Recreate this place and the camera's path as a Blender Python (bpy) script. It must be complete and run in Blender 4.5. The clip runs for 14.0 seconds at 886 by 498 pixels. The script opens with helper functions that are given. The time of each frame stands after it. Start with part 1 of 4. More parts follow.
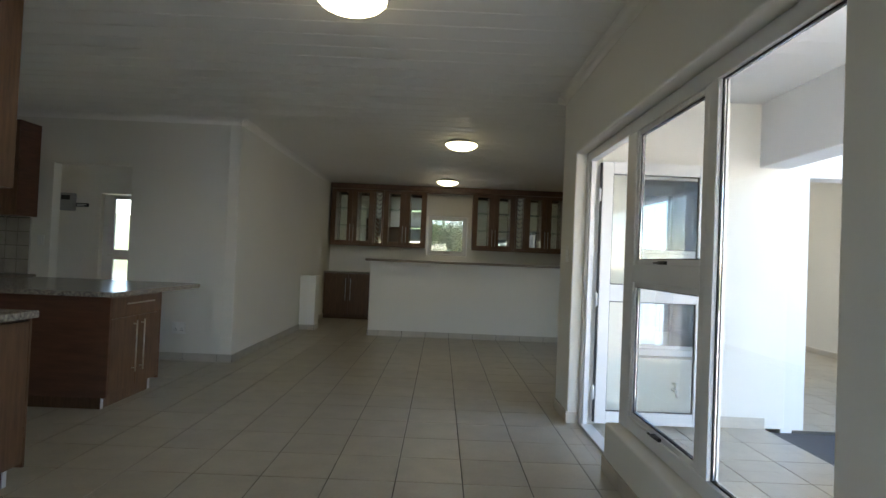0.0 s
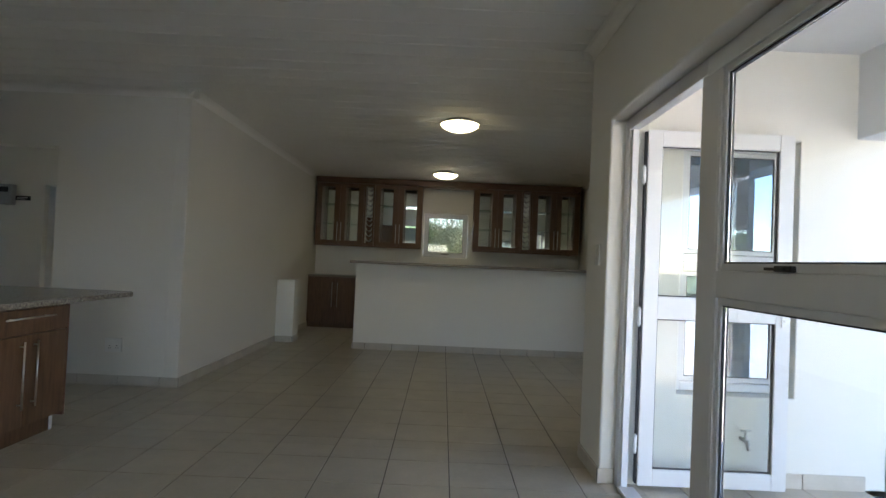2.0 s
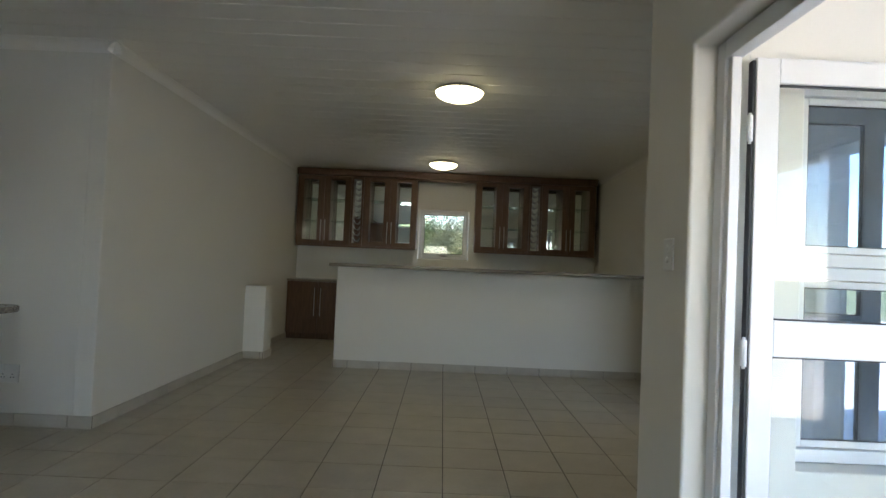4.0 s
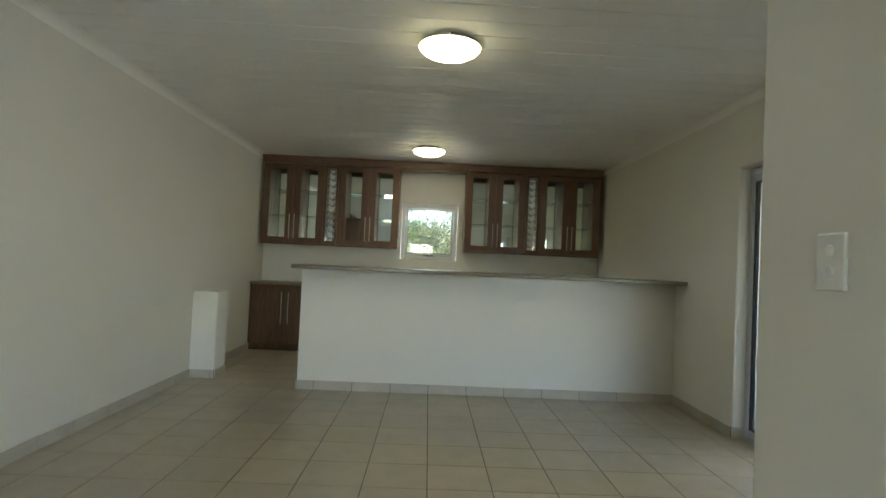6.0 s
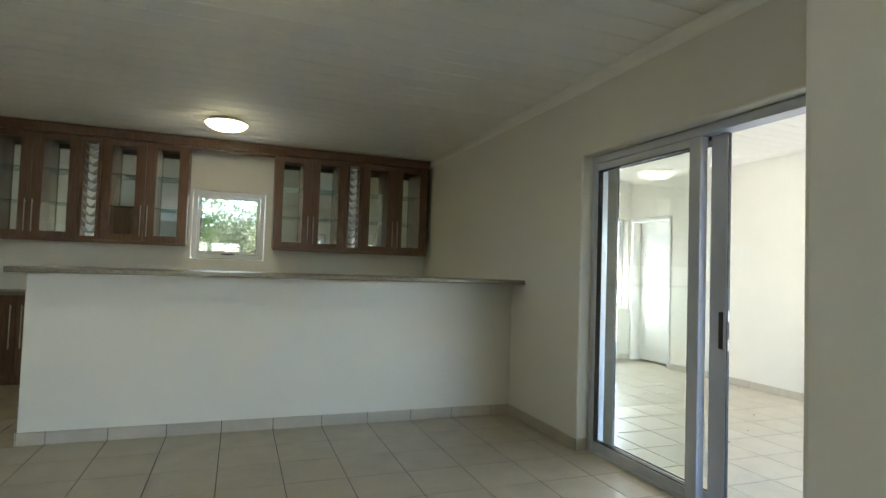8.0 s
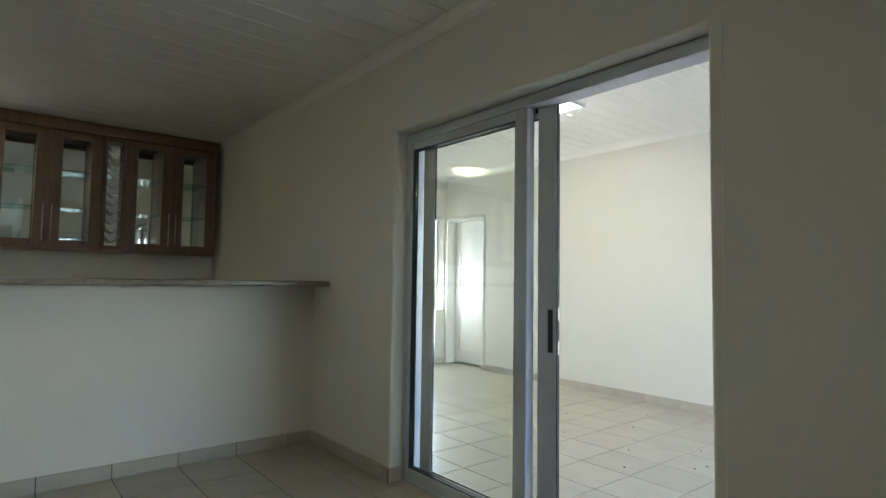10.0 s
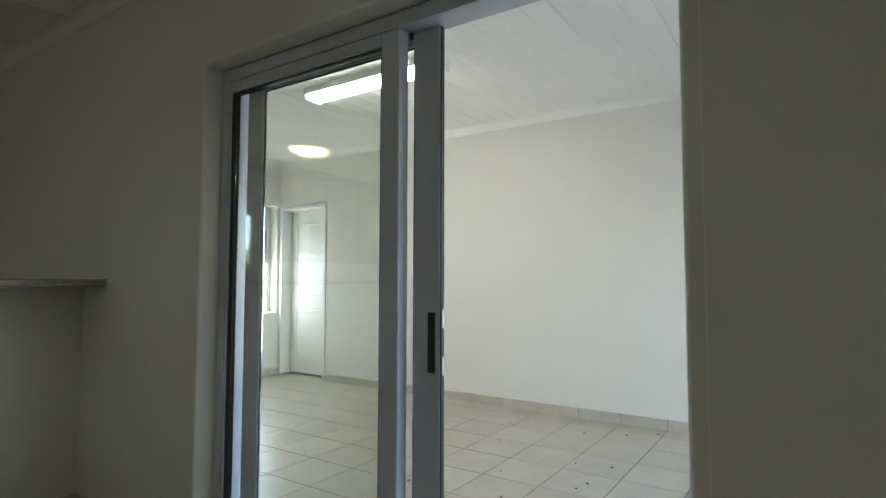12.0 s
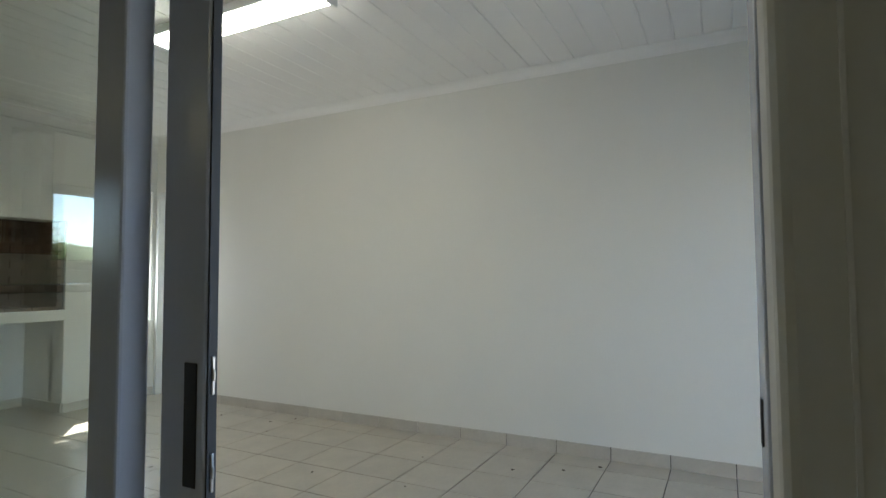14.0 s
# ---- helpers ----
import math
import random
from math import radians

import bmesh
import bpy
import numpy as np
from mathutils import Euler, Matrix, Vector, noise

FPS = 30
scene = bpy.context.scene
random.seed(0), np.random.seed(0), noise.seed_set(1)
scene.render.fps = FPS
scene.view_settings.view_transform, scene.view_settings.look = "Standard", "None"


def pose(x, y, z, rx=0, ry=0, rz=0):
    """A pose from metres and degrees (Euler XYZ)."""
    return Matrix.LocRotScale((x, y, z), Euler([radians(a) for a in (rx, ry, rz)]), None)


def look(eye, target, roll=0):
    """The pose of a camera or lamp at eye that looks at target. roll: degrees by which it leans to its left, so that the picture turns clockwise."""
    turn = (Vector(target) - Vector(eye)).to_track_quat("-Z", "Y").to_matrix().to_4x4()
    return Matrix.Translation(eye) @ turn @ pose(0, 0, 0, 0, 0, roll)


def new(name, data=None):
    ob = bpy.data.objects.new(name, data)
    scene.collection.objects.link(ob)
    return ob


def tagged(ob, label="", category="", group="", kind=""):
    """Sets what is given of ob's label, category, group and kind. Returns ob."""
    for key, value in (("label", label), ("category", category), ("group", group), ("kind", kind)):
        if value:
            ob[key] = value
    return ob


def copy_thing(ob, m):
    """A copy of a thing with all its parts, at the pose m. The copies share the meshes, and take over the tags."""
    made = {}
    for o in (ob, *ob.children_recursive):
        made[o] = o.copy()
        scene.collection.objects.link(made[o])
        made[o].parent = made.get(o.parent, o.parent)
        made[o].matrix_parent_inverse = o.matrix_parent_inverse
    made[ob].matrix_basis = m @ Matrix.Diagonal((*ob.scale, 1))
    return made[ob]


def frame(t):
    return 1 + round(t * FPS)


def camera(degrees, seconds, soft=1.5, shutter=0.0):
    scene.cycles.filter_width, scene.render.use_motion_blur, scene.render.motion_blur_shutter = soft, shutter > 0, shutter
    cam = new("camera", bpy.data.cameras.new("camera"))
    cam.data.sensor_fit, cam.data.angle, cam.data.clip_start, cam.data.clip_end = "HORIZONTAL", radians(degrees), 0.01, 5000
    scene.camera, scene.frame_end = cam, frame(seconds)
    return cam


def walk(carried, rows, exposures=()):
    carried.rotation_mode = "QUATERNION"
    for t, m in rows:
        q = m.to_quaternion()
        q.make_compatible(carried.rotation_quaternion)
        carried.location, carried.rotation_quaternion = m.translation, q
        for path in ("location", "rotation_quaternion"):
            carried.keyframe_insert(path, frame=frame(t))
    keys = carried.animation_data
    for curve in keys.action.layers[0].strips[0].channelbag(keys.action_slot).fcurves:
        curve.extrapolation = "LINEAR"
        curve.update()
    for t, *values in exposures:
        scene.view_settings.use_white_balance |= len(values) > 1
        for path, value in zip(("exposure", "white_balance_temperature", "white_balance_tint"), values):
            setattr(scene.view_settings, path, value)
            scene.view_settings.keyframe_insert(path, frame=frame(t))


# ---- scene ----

cam = camera(78.0, 14.0)
PATH = [
    (0, (-0.154, -0.323, 1.323), (-0.148, 1.676, 1.363), 2.4),
    (0.5, (-0.151, -0.004, 1.311), (-0.144, 1.995, 1.355), 2.5),
    (1, (-0.149, 0.291, 1.311), (-0.145, 2.29, 1.356), 2.5),
    (1.5, (-0.103, 0.605, 1.329), (-0.1, 2.605, 1.374), 2.5),
    (2, (-0.066, 0.867, 1.332), (-0.068, 2.866, 1.379), 2.5),
    (2.5, (-0.08, 1.177, 1.346), (-0.082, 3.176, 1.396), 2.5),
    (3, (-0.067, 1.465, 1.341), (-0.069, 3.464, 1.396), 2.6),
    (3.5, (-0.025, 1.788, 1.338), (-0.029, 3.787, 1.393), 2.5),
    (6, (-0.021, 3.18, 1.38), (0.028, 5.178, 1.431), 2.6),
    (6.5, (0.021, 3.431, 1.362), (0.194, 5.423, 1.419), 2.4),
    (7, (0.041, 3.688, 1.362), (0.363, 5.661, 1.426), 2.3),
    (7.5, (0.088, 3.915, 1.355), (0.57, 5.854, 1.43), 2.2),
    (8, (0.102, 4.158, 1.369), (0.799, 6.031, 1.447), 1.9),
    (8.5, (0.239, 4.328, 1.351), (1.102, 6.13, 1.439), 1.6),
    (9, (0.373, 4.442, 1.344), (1.364, 6.176, 1.441), 1.4),
    (11.5, (0.946, 5.374, 1.285), (2.544, 6.571, 1.406), 0.1),
    (12, (1.147, 5.477, 1.293), (2.806, 6.588, 1.409), 0.1),
    (12.5, (1.408, 5.57, 1.303), (3.106, 6.621, 1.414), 0.1),
    (13, (1.648, 5.683, 1.319), (3.375, 6.687, 1.425), -0.1),
    (13.5, (1.885, 5.749, 1.324), (3.641, 6.7, 1.428), -0.2),
    (14, (2.121, 5.775, 1.329), (3.898, 6.688, 1.43), -0.3),
]
EXPOSURES = [(0, 3.05, 6700, 17), (2.5, 2.97, 6600, 19), (3.5, 3.15, 6600, 18), (6, 4.02, 6600, 10), (6.5, 4.25, 6600, 10), (7.5, 4.2, 6550, 10), (8.5, 3.9, 6450, 10), (9, 3.75, 6400, 9), (12, 3.25, 6350, 10), (14, 2.56, 6350, 11)]
walk(cam, [(t, look(eye, target, roll)) for t, eye, target, roll in PATH], EXPOSURES)

# ---- light ----
SUN_ELEVATION, SUN_FROM = radians(47), Vector((0.66, 0.75, 0))
world = bpy.data.worlds.new("sky")
world.use_nodes = True
scene.world = world
sky = world.node_tree.nodes.new("ShaderNodeTexSky")
sky.sky_type, sky.sun_disc = "NISHITA", False
sky.dust_density, sky.ozone_density = 0.0, 3.0
sky.sun_elevation, sky.sun_rotation = SUN_ELEVATION, math.atan2(SUN_FROM.x, SUN_FROM.y)
background = world.node_tree.nodes["Background"]
world.node_tree.links.new(sky.outputs[0], background.inputs[0])
background.inputs[1].default_value = 0.15
sun = new("sun", bpy.data.lights.new("sun", "SUN"))
sun.data.energy, sun.data.angle, sun.data.color = 5.0, radians(0.5), (1.0, 0.96, 0.90)
sun.matrix_world = look(SUN_FROM * math.cos(SUN_ELEVATION) * 30 + Vector((0, 0, math.sin(SUN_ELEVATION) * 30)), (0, 0, 0))
LAMP_GLOW = 1.05      # ceiling bowls
TUBE_GLOW = 3.2      # fluorescent fitting
# added area lamp standing in for sky light at the end window's lower sash
sash_fill = new("sash_fill_lamp", bpy.data.lights.new("sash_fill_lamp", "AREA"))
sash_fill.data.shape, sash_fill.data.size, sash_fill.data.size_y = "RECTANGLE", 0.44, 0.60
sash_fill.data.energy, sash_fill.data.color = 1.4, (0.86, 0.94, 1.0)
sash_fill.matrix_world = look((5.90, 11.76, 1.22), (5.90, 10.4, 1.22))


# ---- materials ----
def material(name, colour, rough=0.6, metal=0.0, second=None, scale=4.0, fine=60.0, bump=0.02, stretch=(1, 1, 1), spread=0.0, amount=0.5, emit=0.0):
    """Two scales of variation, fine relief, and a random tint for each object."""
    m = bpy.data.materials.new(name)
    m.use_nodes = True
    n, l = m.node_tree.nodes, m.node_tree.links
    b = n["Principled BSDF"]
    b.inputs["Roughness"].default_value, b.inputs["Metallic"].default_value = rough, metal
    co, mp = n.new("ShaderNodeTexCoord"), n.new("ShaderNodeMapping")
    mp.inputs["Scale"].default_value = stretch
    geo = n.new("ShaderNodeNewGeometry")
    l.new(geo.outputs["Position"], mp.inputs["Vector"])
    big, small = n.new("ShaderNodeTexNoise"), n.new("ShaderNodeTexNoise")
    big.inputs["Scale"].default_value, small.inputs["Scale"].default_value = scale, fine
    big.inputs["Detail"].default_value, small.inputs["Detail"].default_value = 5, 4
    for t in (big, small):
        l.new(mp.outputs[0], t.inputs["Vector"])
    second = second or tuple(c * 0.9 for c in colour)
    mix = n.new("ShaderNodeMix")
    mix.data_type = "RGBA"
    mix.inputs[6].default_value, mix.inputs[7].default_value = (*colour, 1), (*second, 1)
    add = n.new("ShaderNodeMath")
    add.operation = "MULTIPLY_ADD"
    l.new(small.outputs["Fac"], add.inputs[0])
    add.inputs[1].default_value = 0.35
    l.new(big.outputs["Fac"], add.inputs[2])
    ramp = n.new("ShaderNodeMapRange")
    ramp.inputs[1].default_value, ramp.inputs[2].default_value = 0.45, 0.9
    ramp.inputs[4].default_value = amount * 2
    l.new(add.outputs[0], ramp.inputs[0])
    l.new(ramp.outputs[0], mix.inputs[0])
    out = mix.outputs[2]
    if spread:
        info, hsv, rng = n.new("ShaderNodeObjectInfo"), n.new("ShaderNodeHueSaturation"), n.new("ShaderNodeMapRange")
        rng.inputs[3].default_value, rng.inputs[4].default_value = 1 - spread, 1 + spread
        l.new(info.outputs["Random"], rng.inputs[0])
        l.new(rng.outputs[0], hsv.inputs["Value"])
        l.new(out, hsv.inputs["Color"])
        out = hsv.outputs[0]
    l.new(out, b.inputs["Base Color"])
    if bump:
        bp = n.new("ShaderNodeBump")
        bp.inputs["Strength"].default_value, bp.inputs["Distance"].default_value = 0.5, bump
        l.new(add.outputs[0], bp.inputs["Height"])
        l.new(bp.outputs[0], b.inputs["Normal"])
    if emit:
        b.inputs["Emission Color"].default_value = (*colour, 1)
        b.inputs["Emission Strength"].default_value = emit
    return m


def glass_material(name, colour, rough=0.0, coat=0.0):
    """Clear glass; coat: the share that an added blue-tinted film mirrors, to strengthen the sky's reflection."""
    m = bpy.data.materials.new(name)
    m.use_nodes = True
    n, l = m.node_tree.nodes, m.node_tree.links
    g = n.new("ShaderNodeBsdfGlass")
    g.inputs["Color"].default_value, g.inputs["Roughness"].default_value, g.inputs["IOR"].default_value = (*colour, 1), rough, 1.45
    out = g.outputs[0]
    if coat:
        film, mix = n.new("ShaderNodeBsdfGlossy"), n.new("ShaderNodeMixShader")
        # blue of the mirrored sky is put into the film colour
        film.inputs["Color"].default_value, film.inputs["Roughness"].default_value = (0.62, 0.80, 1.0, 1), 0.0
        mix.inputs[0].default_value = coat
        l.new(out, mix.inputs[1])
        l.new(film.outputs[0], mix.inputs[2])
        out = mix.outputs[0]
    l.new(out, n["Material Output"].inputs[0])
    return m


def leafy(m):
    """Lets light through the leaves of a material."""
    n, l = m.node_tree.nodes, m.node_tree.links
    b, out = n["Principled BSDF"], n["Material Output"]
    t, mix = n.new("ShaderNodeBsdfTranslucent"), n.new("ShaderNodeMixShader")
    l.new(b.inputs["Base Color"].links[0].from_socket, t.inputs[0])
    mix.inputs[0].default_value = 0.4
    l.new(b.outputs[0], mix.inputs[1])
    l.new(t.outputs[0], mix.inputs[2])
    l.new(mix.outputs[0], out.inputs[0])
    return m


PLASTER = material("wall plaster", (0.785, 0.765, 0.705), 0.75, second=(0.755, 0.735, 0.675), scale=0.8, fine=90, bump=0.0012)
CEILING_WHITE = material("ceiling boards", (0.89, 0.87, 0.83), 0.6, second=(0.865, 0.845, 0.805), scale=0.7, fine=50, bump=0.0006)
OUTSIDE_WHITE = material("outside plaster", (0.76, 0.765, 0.77), 0.8, second=(0.71, 0.715, 0.72), scale=1.2, fine=70, bump=0.003)
TILE = material("floor tile", (0.49, 0.44, 0.35), 0.32, second=(0.40, 0.36, 0.285), scale=5, fine=40, bump=0.0006, spread=0.05, amount=0.45)
SKIRT = material("skirting tile", (0.56, 0.51, 0.44), 0.4, second=(0.47, 0.43, 0.36), scale=5, fine=50, bump=0.0006, spread=0.04)
GROUT = material("grout", (0.085, 0.078, 0.068), 0.9, second=(0.05, 0.046, 0.04), scale=3, fine=80, bump=0.001)
WOOD = material("stained wood", (0.165, 0.084, 0.043), 0.38, second=(0.085, 0.042, 0.023), scale=5, fine=30, bump=0.0006, stretch=(9, 9, 0.9), spread=0.04)
WOOD_EDGE = material("wood carcass", (0.16, 0.07, 0.04), 0.45, second=(0.10, 0.045, 0.028), scale=4, fine=30, bump=0.0006, stretch=(1, 1, 9))
# kept pale so that the added paving bounces sunlight indoors
CONCRETE = material("pale concrete paving", (0.50, 0.48, 0.44), 0.85, second=(0.38, 0.36, 0.33), scale=1.5, fine=60, bump=0.003)
MIRROR = material("silvered mirror", (0.80, 0.84, 0.81), 0.02, metal=1.0, scale=2, bump=0)
GRANITE = material("speckled granite", (0.42, 0.37, 0.31), 0.22, second=(0.12, 0.10, 0.09), scale=60, fine=260, bump=0.0002)
BAR_TOP = material("bar worktop", (0.28, 0.24, 0.19), 0.3, second=(0.16, 0.135, 0.11), scale=45, fine=200, bump=0.0002)
ALUMINIUM = material("white powder-coated aluminium", (0.74, 0.74, 0.74), 0.35, second=(0.70, 0.70, 0.70), scale=3, fine=120, bump=0.0002)
# blue cast of reflected sky is put into this base colour
SKY_TINT_ALU = material("sky-tinted grey aluminium", (0.56, 0.59, 0.68), 0.22, second=(0.52, 0.55, 0.64), scale=3, fine=120, bump=0.0002)
RUBBER = material("black gasket", (0.015, 0.015, 0.02), 0.6, scale=8, bump=0)
BLACK = material("black plastic", (0.02, 0.02, 0.022), 0.4, scale=9, bump=0)
CHROME = material("brushed steel", (0.62, 0.60, 0.57), 0.28, metal=1.0, scale=20, fine=200, bump=0.0001)
DULL_STEEL = material("dull steel", (0.36, 0.35, 0.33), 0.42, metal=1.0, scale=20, fine=200, bump=0.0001)
GLASS = glass_material("pane glass", (0.99, 1.0, 0.993))
SHELF_GLASS = glass_material("shelf glass", (0.85, 0.95, 0.90))
SLIDE_GLASS = glass_material("sliding door glass", (0.955, 0.972, 0.958))
SKY_MIRROR_GLASS = glass_material("sky-blue mirroring glass", (0.55, 0.58, 0.60), coat=0.3)
PLASTIC = material("white plastic", (0.80, 0.80, 0.77), 0.3, scale=6, bump=0)
DOOR_WHITE = material("white door paint", (0.82, 0.82, 0.80), 0.6, scale=3, fine=80, bump=0.0005)
BOWL = material("opal glass lit from within", (1.0, 0.93, 0.56), 0.3, scale=6, bump=0, emit=LAMP_GLOW)
TUBE = material("prismatic diffuser lit from within", (1.0, 1.0, 0.88), 0.3, scale=6, bump=0, emit=TUBE_GLOW)
BRICK = material("fire brick", (0.25, 0.17, 0.12), 0.85, second=(0.12, 0.085, 0.065), scale=7, fine=60, bump=0.004, spread=0.35)
MORTAR = material("soot-stained mortar", (0.10, 0.085, 0.07), 0.95, scale=6, bump=0.003)
ASPHALT = material("dark paving", (0.085, 0.088, 0.095), 0.85, second=(0.05, 0.052, 0.056), scale=2, fine=120, bump=0.004)
EARTH = material("dry grass and soil", (0.17, 0.16, 0.07), 0.95, second=(0.07, 0.09, 0.03), scale=0.25, fine=5, bump=0.03)
HILL = material("bushy hillside", (0.15, 0.18, 0.07), 0.95, second=(0.05, 0.08, 0.03), scale=0.35, fine=3, bump=0.3)
BARK = material("bark", (0.11, 0.08, 0.06), 0.9, second=(0.06, 0.045, 0.035), scale=6, fine=40, bump=0.01)
LEAF = leafy(material("leaves", (0.115, 0.16, 0.04), 0.55, second=(0.055, 0.08, 0.022), scale=1.2, fine=14, bump=0))
LEAF_DRY = leafy(material("grey-green leaves", (0.18, 0.19, 0.085), 0.6, second=(0.10, 0.105, 0.05), scale=1.2, fine=14, bump=0))
SPLASH = material("splashback tile", (0.42, 0.38, 0.33), 0.35, second=(0.30, 0.27, 0.23), scale=3, fine=40, bump=0.0006, spread=0.06)
METER_GREY = material("grey meter case", (0.36, 0.37, 0.36), 0.45, scale=5, bump=0)


# ---- building blocks ----
def box(bm, x0, y0, z0, x1, y1, z1, bevel=0.0):
    v = [bm.verts.new(p) for p in ((x0, y0, z0), (x1, y0, z0), (x1, y1, z0), (x0, y1, z0), (x0, y0, z1), (x1, y0, z1), (x1, y1, z1), (x0, y1, z1))]
    fs = [bm.faces.new([v[i] for i in q]) for q in ((0, 3, 2, 1), (4, 5, 6, 7), (0, 1, 5, 4), (1, 2, 6, 5), (2, 3, 7, 6), (3, 0, 4, 7))]
    if bevel:
        bmesh.ops.bevel(bm, geom=list({e for f in fs for e in f.edges}), offset=bevel, segments=2, affect="EDGES", profile=0.5)
    return bm


def boxes(*rows, bevel=0.0):
    bm = bmesh.new()
    for r in rows:
        box(bm, *r, bevel=bevel)
    return bm


def lathe(profile, centre, steps=40, smooth=True):
    """A turned body about the vertical through centre; profile: (radius, z)."""
    bm = bmesh.new()
    rings = []
    for r, z in profile:
        if r < 1e-4:
            rings.append([bm.verts.new((centre[0], centre[1], z))])
        else:
            rings.append([bm.verts.new((centre[0] + r * math.cos(2 * math.pi * k / steps), centre[1] + r * math.sin(2 * math.pi * k / steps), z)) for k in range(steps)])
    for a, b in zip(rings, rings[1:]):
        for k in range(steps):
            q = [a[k % len(a)], a[(k + 1) % len(a)], b[(k + 1) % len(b)], b[k % len(b)]]
            q = list(dict.fromkeys(q))
            if len(q) > 2:
                bm.faces.new(q).smooth = smooth
    bmesh.ops.recalc_face_normals(bm, faces=bm.faces)
    return bm


def rod(bm, a, b, r, steps=10):
    a, b = Vector(a), Vector(b)
    turn = (b - a).to_track_quat("Z", "Y").to_matrix().to_4x4()
    made = bmesh.ops.create_cone(bm, cap_ends=True, segments=steps, radius1=r, radius2=r, depth=(b - a).length)
    bmesh.ops.transform(bm, matrix=Matrix.Translation((a + b) / 2) @ turn, verts=made["verts"])
    for v in made["verts"]:
        for f in v.link_faces:
            f.smooth = len(f.verts) == 4
    return bm


def rods(*rows, steps=10):
    bm = bmesh.new()
    for a, b, r in rows:
        rod(bm, a, b, r, steps)
    return bm


def sweep(bm, profile, a, b, side, up=Vector((0, 0, 1))):
    """Carries a profile of (out, up) offsets from a to b; side points out of the wall."""
    a, b, side = Vector(a), Vector(b), Vector(side)
    rows = [[bm.verts.new(p + side * u + up * w) for u, w in profile] for p in (a, b)]
    n = len(profile)
    fs = [bm.faces.new((rows[0][k], rows[0][(k + 1) % n], rows[1][(k + 1) % n], rows[1][k])) for k in range(n)]
    fs += [bm.faces.new(rows[0][::-1]), bm.faces.new(rows[1])]
    bmesh.ops.recalc_face_normals(bm, faces=fs)
    return bm


def mesh_of(name, bm, mat):
    me = bpy.data.meshes.new(name)
    bm.to_mesh(me)
    bm.free()
    me.materials.append(mat)
    return me


def structure(name, bm, mat, label, category=""):
    return tagged(new(name, mesh_of(name, bm, mat)), label, category or name.split("_")[0], kind="structure")


def thing(name, at, label, category, group=""):
    ob = new(name)
    ob.empty_display_size = 0.05
    ob.location = at
    return tagged(ob, label, category, group)


def part(name, bm, mat, parent, label=""):
    ob = new(name, mesh_of(name, bm, mat))
    ob.parent = parent
    if parent.type == "EMPTY":
        ob.matrix_parent_inverse = Matrix.Translation(-Vector(parent.location))
    return tagged(ob, label) if label else ob


def pane(name, bm, parent, mat=None, label="clear glass pane"):
    ob = part(name, bm, mat or GLASS, parent, label)
    ob.visible_shadow = False
    return ob


def piece(name, me, at, parent, turn=0.0):
    ob = new(name, me)
    ob.parent = parent
    ob.location = at
    ob.rotation_euler = (0, 0, turn)
    return ob


def wall(name, axis, lo, hi, start, end, z0, z1, openings, mat, label, round_edge=0.008):
    """A wall of thickness lo..hi across axis, from start to end, with openings (from, to, bottom, top) right through it."""
    us = sorted({start, end, *[o for q in openings for o in q[:2]]})
    ws = sorted({z0, z1, *[o for q in openings for o in q[2:]]})
    full = {}
    for i in range(len(us) - 1):
        for j in range(len(ws) - 1):
            u, w = (us[i] + us[i + 1]) / 2, (ws[j] + ws[j + 1]) / 2
            full[i, j] = not any(a < u < b and c < w < d for a, b, c, d in openings)
    bm, verts = bmesh.new(), {}

    def vert(i, j, k):
        if (i, j, k) not in verts:
            t = (lo, hi)[k]
            verts[i, j, k] = bm.verts.new((t, us[i], ws[j]) if axis == "x" else (us[i], t, ws[j]))
        return verts[i, j, k]

    for (i, j), solid in full.items():
        if not solid:
            continue
        for k in (0, 1):
            bm.faces.new([vert(i, j, k), vert(i + 1, j, k), vert(i + 1, j + 1, k), vert(i, j + 1, k)])
        for di, dj, (p, q) in ((-1, 0, ((i, j), (i, j + 1))), (1, 0, ((i + 1, j), (i + 1, j + 1))), (0, -1, ((i, j), (i + 1, j))), (0, 1, ((i, j + 1), (i + 1, j + 1)))):
            if not full.get((i + di, j + dj), False):
                bm.faces.new([vert(*p, 0), vert(*q, 0), vert(*q, 1), vert(*p, 1)])
    bmesh.ops.recalc_face_normals(bm, faces=bm.faces)
    if round_edge:
        sharp = [e for e in bm.edges if len(e.link_faces) == 2 and e.calc_face_angle() > 1]
        bmesh.ops.bevel(bm, geom=sharp, offset=round_edge, segments=3, affect="EDGES", profile=0.5)
    return structure(name, bm, mat, label, "wall")


# ---- measures of the plan ----
CEIL, CEIL_2 = 2.90, 2.97
LEFT, RIGHT, BACK = -2.60, 2.63, 11.73        # bar end of the living room
KITCHEN_BACK, KITCHEN_LEFT, FRONT = 6.215, -5.75, -3.875
ENTRY, ENTRY_OUT = 0.96, 1.20                 # wall with the glazed door
STEP_OUT, STEP_IN = 4.36, 4.79                # the wall that steps back to the sliding door
ROOM_IN, ROOM_FAR, ROOM_END = 2.90, 6.25, 11.65

